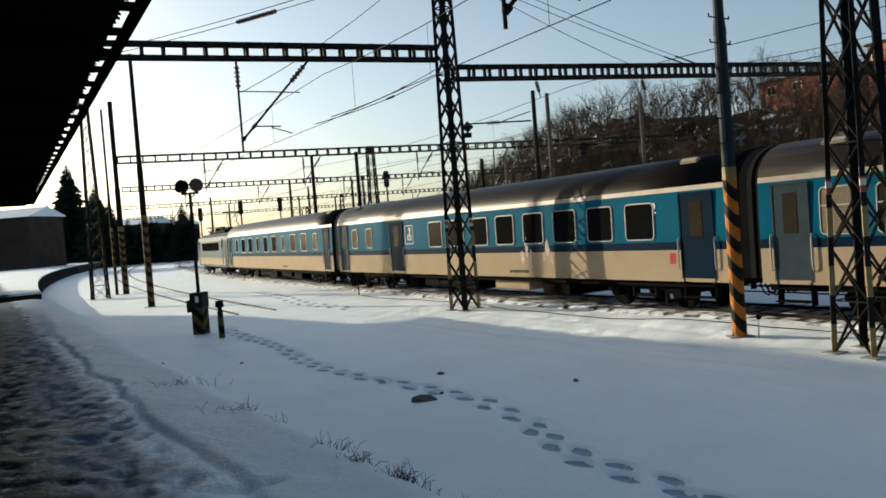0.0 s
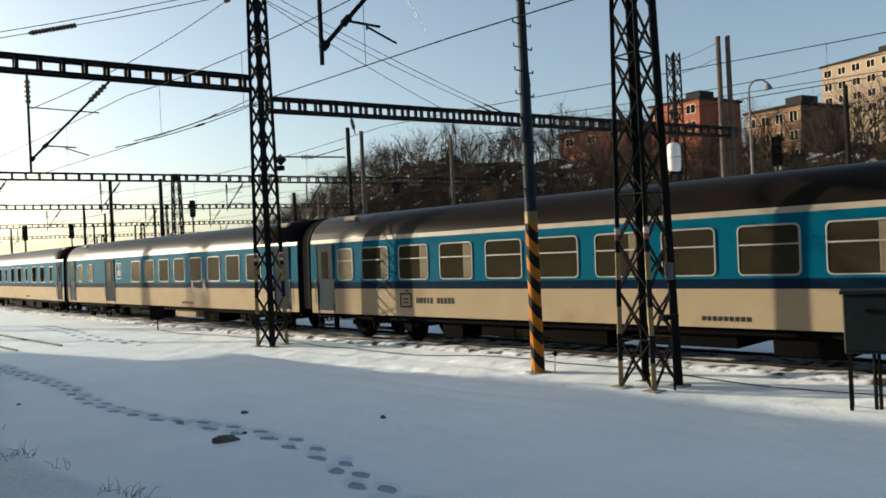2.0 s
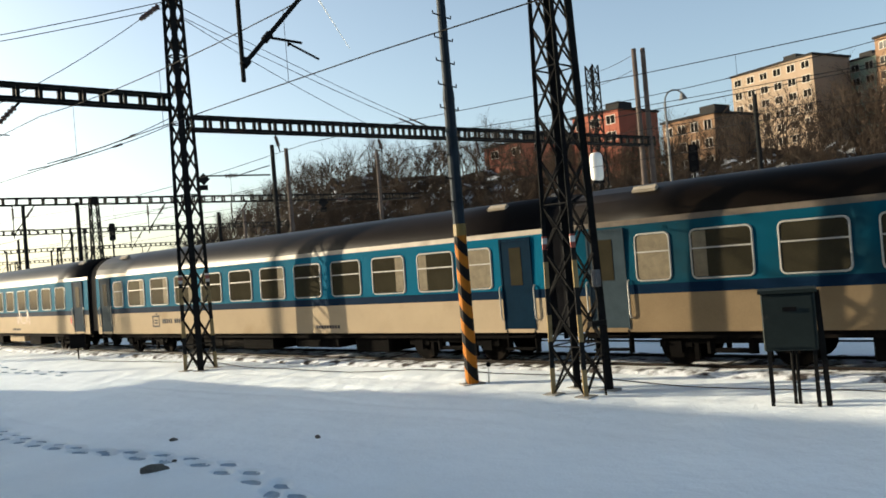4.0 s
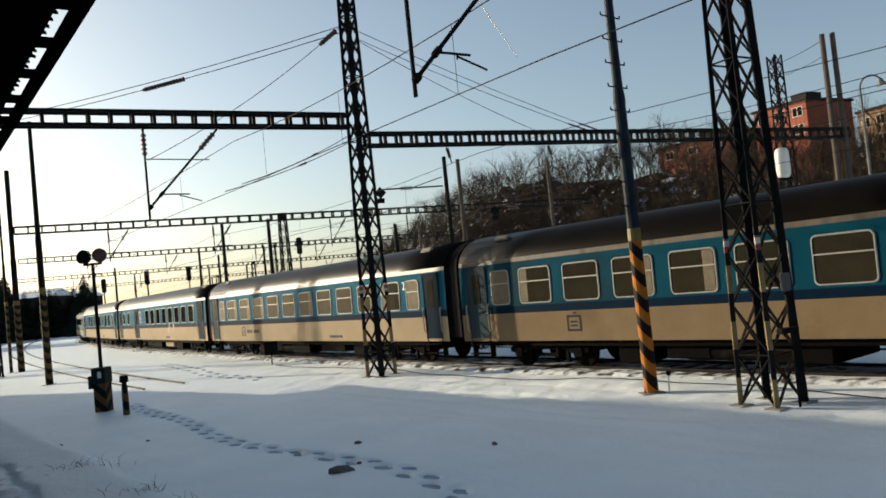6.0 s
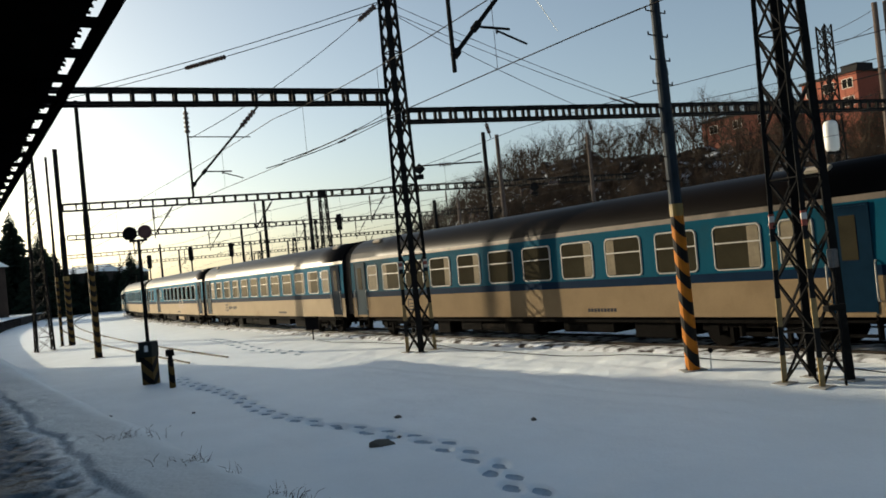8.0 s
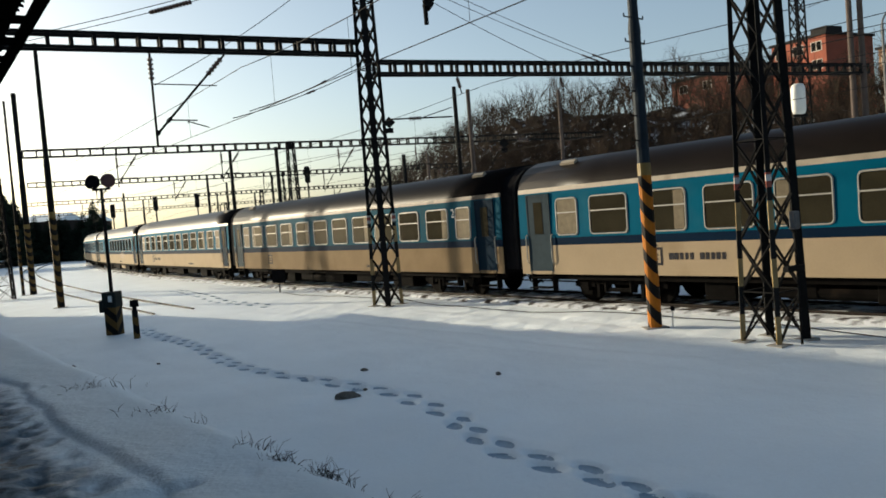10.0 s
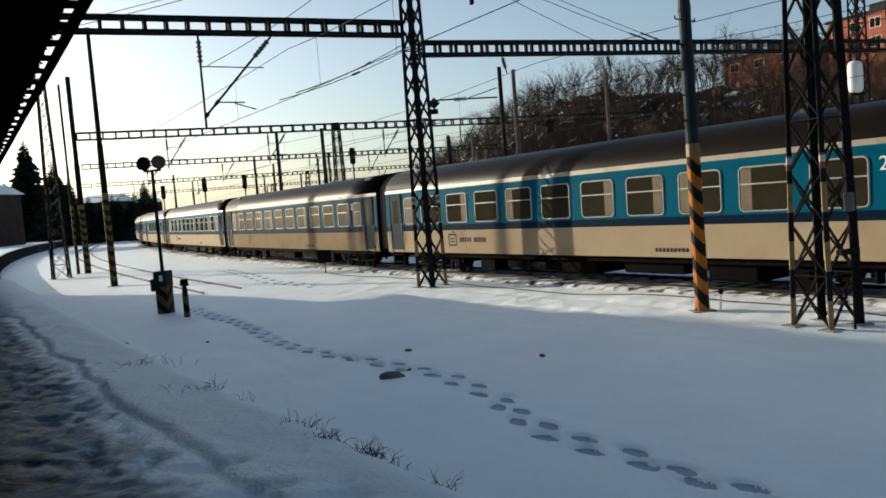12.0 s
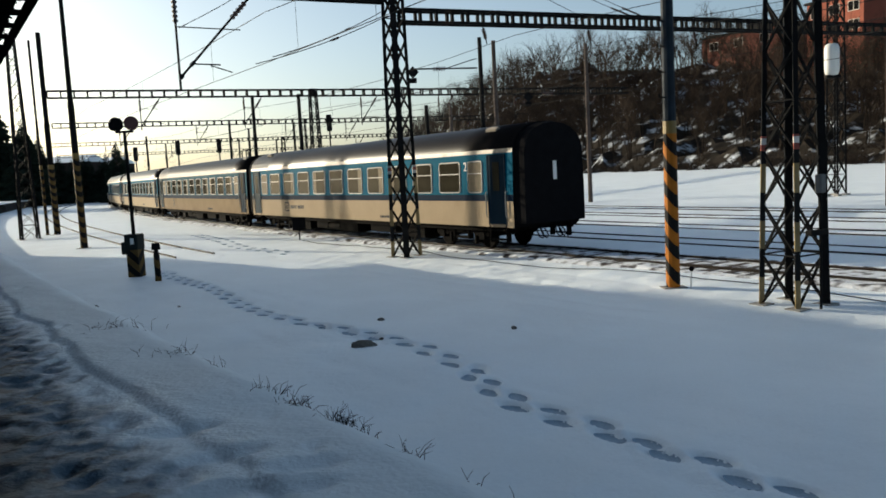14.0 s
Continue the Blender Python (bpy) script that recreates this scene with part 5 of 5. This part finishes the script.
build_bank()


def bare_tree_mesh(seed, height, deepest=4):
    """Trunk and fine branches of a leafless tree, as two meshes."""
    rng = random.Random(seed)
    trunk, twigs = bmesh.new(), bmesh.new()
    def stick(bm, p, q, r, r2, seg):
        u = (q - p).orthogonal().normalized()
        v = (q - p).normalized().cross(u)
        ends = [(u * math.cos(2 * math.pi * k / seg) + v * math.sin(2 * math.pi * k / seg)) for k in range(seg)]
        a, b = [bm.verts.new(p + e * r) for e in ends], [bm.verts.new(q + e * r2) for e in ends]
        for k in range(seg):
            bm.faces.new((a[k], a[(k + 1) % seg], b[(k + 1) % seg], b[k]))

    def limb(bm, p, d, length, r, depth):
        n = (3, 3, 2, 2, 1)[depth]
        for k in range(n):
            q = p + d * (length / n)
            stick(bm, p, q, r * (1 - 0.2 * k), r * (1 - 0.2 * (k + 1)), 5 if depth < 2 else 3)
            p = q
            d = (d + Vector((rng.uniform(-1, 1), rng.uniform(-1, 1), rng.uniform(-0.2, 0.5))) * 0.16).normalized()
            if depth < deepest and (k > 0 or depth > 0):
                for _ in range(2):
                    e = (d + Vector((rng.uniform(-1, 1), rng.uniform(-1, 1), rng.uniform(-0.42, 0.62))) * 0.8).normalized()
                    limb(twigs if depth >= 1 else trunk, p, e, length * rng.uniform(0.48, 0.68), max(0.013, r * 0.45), depth + 1)
    limb(trunk, Vector((0, 0, -0.3)), Vector((rng.uniform(-0.08, 0.08), rng.uniform(-0.08, 0.08), 1)).normalized(), height * 0.55, height * 0.016, 0)
    return mesh_of("trunk", trunk, "bark"), mesh_of("crown", twigs, "twig")


TREES = [bare_tree_mesh(k, 9.5) for k in range(6)]


def bare_tree(x, y, z, k, turn, size, label="leafless grey-brown tree on the bank"):
    t = thing("bare_tree", pose(x, y, z, 0, 0, turn) @ Matrix.Diagonal((size, size, size, 1)), label, "tree", "bare trees on the bank")
    t.scale = (size, size, size)
    for name, me in zip(("trunk", "crown"), TREES[k]):
        o = new(name, me)
        o.parent = t


def plant_trees():
    """The trees nearest the yard singly, the wood behind them as one."""
    rng = random.Random(3)
    for i in range(296):
        s, off = rng.uniform(-70, 150), 68.5 + 22 * rng.random()
        p = at(s, off)
        z = float(bank_height(np.array([s]), np.array([off]), np.array([p.x]), np.array([p.y]))[0])
        bare_tree(p.x, p.y, z - 0.1, rng.randrange(6), rng.uniform(0, 360), rng.uniform(0.55, 1.1))
    parts = []
    faces, count = [], 0
    for me in [bare_tree_mesh(50 + k, 9.5, 3) for k in range(4)]:
        cos, fs, n = [], [], 0
        for m in me:
            c = np.empty(len(m.vertices) * 3)
            m.vertices.foreach_get("co", c)
            cos.append(c.reshape(-1, 3))
            fs += [[n + v for v in p.vertices] for p in m.polygons]
            n += len(m.vertices)
        parts.append((np.concatenate(cos), fs))
    pts = []
    for i in range(820):
        s, off = rng.uniform(-80, 335), 84 + 36 * rng.random()
        p = at(s, off)
        z = float(bank_height(np.array([s]), np.array([off]), np.array([p.x]), np.array([p.y]))[0])
        c, fs = parts[rng.randrange(4)]
        a, k = rng.uniform(0, 6.28), rng.uniform(0.7, 1.25)
        turn = np.array([[math.cos(a), -math.sin(a), 0], [math.sin(a), math.cos(a), 0], [0, 0, 1]]) * k
        pts.append(c @ turn.T + (p.x, p.y, z - 0.1))
        faces += [[count + v for v in f] for f in fs]
        count += len(c)
    me = bpy.data.meshes.new("woodland")
    me.from_pydata(np.concatenate(pts).tolist(), [], faces)
    me.materials.append(M["twig"])
    tagged(new("woodland", me), "dense leafless grey-brown wood on the hill", "woodland", kind="stuff")


plant_trees()


def brush():
    """Low twigs and bushes at the foot of the bank."""
    rng = random.Random(19)
    bm = bmesh.new()
    for i in range(520):
        s, off = rng.uniform(-60, 120), 64.5 + 9 * rng.random() ** 1.5
        p = at(s, off)
        z = float(bank_height(np.array([s]), np.array([off]), np.array([p.x]), np.array([p.y]))[0]) - 0.1
        for k in range(9):
            d = Vector((rng.uniform(-1, 1), rng.uniform(-1, 1), rng.uniform(0.5, 1.4))).normalized()
            o = Vector((p.x + rng.uniform(-0.5, 0.5), p.y + rng.uniform(-0.5, 0.5), z))
            q = o + d * rng.uniform(0.5, 1.3)
            tube(bm, o, q, 0.035, 0.02, 3)
            tube(bm, q, q + (d + Vector((rng.uniform(-1, 1), rng.uniform(-1, 1), 0))).normalized() * 0.7, 0.02, 0.008, 3)
    single("brushwood", bm, "twig", Matrix(), "tangled dark brushwood at the foot of the bank", "bushes", kind="stuff")


brush()


def conifer(x, y, h, seed):
    rng = random.Random(seed)
    t = thing("conifer", pose(x, y, 0), "dark green spruce tree with drooping branches", "tree", "spruces beside the platform")
    bm = bmesh.new()
    tube(bm, (0, 0, -0.2), (0, 0, h), 0.22, 0.03, 8)
    part("trunk", bm, "bark", t)
    bm = bmesh.new()
    z = h * 0.10
    while z < h * 0.99:
        r = (h - z) * 0.40 * rng.uniform(0.75, 1.15) + 0.15
        for k in range(13):
            a = rng.uniform(0, 6.28)
            u = Vector((math.cos(a), math.sin(a), -0.25))
            rr = r * rng.uniform(0.7, 1.1)
            v = Vector((-math.sin(a), math.cos(a), 0)) * rr * 0.20
            o = Vector((0, 0, z))
            for f, g in ((0.1, 0.55), (0.4, 0.85), (0.65, 1.05)):
                p, q = o + u * rr * f, o + u * rr * g + Vector((0, 0, 0.06 * rr))
                w = [bm.verts.new(c) for c in (p + v, p - v, q + Vector((0, 0, -0.1 * rr)))]
                bm.faces.new(w)
                w = [bm.verts.new(c) for c in (p + Vector((0, 0, 0.15 * rr)), p - Vector((0, 0, 0.2 * rr)), q)]
                bm.faces.new(w)
        z += 0.30 + (h - z) * 0.012
    part("crown", bm, "needle", t)


for k, (az, d, h) in enumerate(((-24.7, 178, 22.0), (-23.2, 170, 16.4), (-26.0, 186, 14.3), (-22.4, 174, 13.6), (-27.2, 190, 12.0), (-17.8, 165, 11.6), (-17.3, 172, 9.6), (-18.5, 172, 9.8), (-21.3, 176, 10.0), (-20.3, 176, 9.4), (-19.5, 176, 9.0), (-25.4, 174, 12.4), (-24.0, 174, 12.0), (-23.8, 184, 12.8), (-22.9, 174, 11.0))):
    a = radians(az)
    conifer(d * math.sin(a), d * math.cos(a), h, k)
rng = random.Random(8)
for k in range(24):
    a, d = radians(-30.5 + 0.56 * k + rng.uniform(-0.2, 0.2)), rng.uniform(172, 196)
    conifer(d * math.sin(a), d * math.cos(a), rng.uniform(7.2, 10.2), 30 + k)


def house(name, az0, az1, d, z0, z1, mat, floors, cols, label, roof="flat", depth=12.0):
    """A block whose front stretches between two bearings, with rows of windows."""
    a, b = radians(az0), radians(az1)
    c = d * (1 - 0.75 * (b - a))
    p, q = Vector((d * math.sin(a), d * math.cos(a), z0)), Vector((c * math.sin(b), c * math.cos(b), z0))
    w, h = (q - p).length, z1 - z0
    turn = math.degrees(math.atan2(q.y - p.y, q.x - p.x))
    t = thing(name, pose(p.x, p.y, z0, 0, 0, turn), label, "house", "")
    bm = bmesh.new()
    box(bm, (w / 2, depth / 2, h / 2 - 4), (w, depth, h + 8))
    part("wall", bm, mat, t)
    bm = bmesh.new()
    if roof == "flat":
        box(bm, (w / 2, depth / 2, h + 0.2), (w + 0.6, depth + 0.6, 0.4))
        box(bm, (w * 0.6, depth / 2, h + 1.2), (3.0, 4.0, 2.0))
        part("roof", bm, "tar", t)
    else:
        loft(bm, [[(-0.5, -0.5, h), (-0.5, depth + 0.5, h), (-0.5, depth / 2, h + 1.6)], [(w + 0.5, -0.5, h), (w + 0.5, depth + 0.5, h), (w + 0.5, depth / 2, h + 1.6)]])
        part("roof", bm, "snow", t, "snow-covered pitched roof")
    fh = 2.9
    if roof != "flat":
        return t
    first = pane = None
    for i in range(floors):
        for j in range(cols):
            x, z = (j + 0.5) * w / cols, h - 1.6 - fh * i
            m = pose(x, -0.02, z)
            if first is None:
                bm = bmesh.new()
                ww = min(1.9, w / cols * 0.55)
                for k in ((-ww / 2, 0, 0.1, 1.5), (ww / 2, 0, 0.1, 1.5), (0, 0, 0.1, 1.5)):
                    box(bm, (k[0], 0, k[1]), (k[2], 0.12, k[3]))
                for zz in (-0.75, 0.75):
                    box(bm, (0, 0, zz), (ww + 0.1, 0.12, 0.1))
                first = part("window", bm, "window_pale", t)
                first.matrix_basis = m
                bm = bmesh.new()
                box(bm, (0, 0.0, 0), (ww, 0.06, 1.5))
                pane = part("pane", bm, "glass_dark", first)
            else:
                o = again(first, m)
                c = new("pane", pane.data)
                c.parent = o
    return t


house("apartment_block", 28.7, 31.9, 150, 14, 26.9, "brick_red", 2, 3, "red-orange apartment block with flat roof on the hill")
house("apartment_block", 22.3, 27.0, 165, 12, 25.0, "brick_dark", 1, 3, "long red-brown house behind bare trees")
house("apartment_block", 34.8, 38.2, 140, 12, 22.6, "ochre", 3, 4, "ochre apartment house with white windows")
house("apartment_block", 39.5, 44.5, 190, 18, 38.0, "sand", 6, 6, "tall sand-coloured apartment block")
house("apartment_block", 45.0, 48.1, 195, 18, 37.5, "mint", 6, 4, "pale green apartment block")
house("apartment_block", 48.1, 52.0, 180, 18, 39.3, "ochre", 6, 4, "orange and white apartment tower")
house("low_house", -33, -27.2, 150, 0, 9.4, "shed_brown", 1, 3, "brown windowless shed with snowy roof beside the line", "gable", 9)
house("low_house", -24.5, -20.0, 200, 0, 8.6, "dark_wall", 1, 5, "dark shed row with snowy roof", "gable", 9)
house("low_house", -20.5, -18.2, 205, 0, 8.2, "dark_wall", 1, 4, "far dark house with snowy roof", "gable", 9)


def street_lamp():
    t = thing("street_lamp", pose(34.5, 49.1, 0.8), "curved street lamp on a tall mast", "street lamp")
    bm = bmesh.new()
    tube(bm, (0, 0, 0), (0, 0, 12.2), 0.12, 0.08, 10)
    pts = [(0.9 - 0.9 * math.cos(a), 0, 12.2 + 0.9 * math.sin(a)) for a in np.linspace(0, 2.3, 8)]
    for p, q in zip(pts, pts[1:]):
        tube(bm, p, q, 0.06, seg=8)
    part("mast", bm, "steel_grey", t)
    bm = bmesh.new()
    tube(bm, (pts[-1][0] + 0.1, 0, pts[-1][2] - 0.5), (pts[-1][0], 0, pts[-1][2]), 0.32, 0.1, 12)
    part("lamp_head", bm, "steel_grey", t)


street_lamp()


def tuft(x, y, z, n, size, seed):
    rng = random.Random(seed)
    bm = bmesh.new()
    for _ in range(n):
        p = Vector((rng.gauss(0, size * 0.5), rng.gauss(0, size * 0.3), -0.05))
        d = Vector((rng.uniform(-0.8, 0.8), rng.uniform(-0.8, 0.8), rng.uniform(0.5, 1.2))).normalized()
        l = rng.uniform(0.05, 0.2)
        q = p + d * l * 0.6
        tube(bm, p, q, 0.0028, 0.002, 4)
        d = (d + Vector((rng.uniform(-0.8, 0.8), rng.uniform(-0.8, 0.8), -0.5))).normalized()
        tube(bm, q, q + d * l * 0.5, 0.002, 0.001, 4)
    single("dry_weed", bm, "grass", pose(x, y, z), "dry brown weeds poking through the snow", "weeds", "dry weeds", "stuff")


def weeds():
    rng = random.Random(5)
    for k, (x, y, n, size) in enumerate(((-1.10, 6.75, 30, 0.20), (-0.85, 6.35, 40, 0.16), (-0.46, 5.95, 90, 0.13), (-0.30, 5.75, 14, 0.14), (0.05, 5.2, 18, 0.12), (-3.5, 10.3, 50, 0.36), (-2.33, 8.35, 34, 0.26), (0.40, 4.6, 8, 0.10), (-1.74, 7.8, 7, 0.10), (0.66, 4.5, 5, 0.08))):
        z, _, _ = ground_height(np.array([x]), np.array([y]))
        tuft(x, y, float(z[0]), n, size, k)


weeds()

# ---- what moves ----
motions()
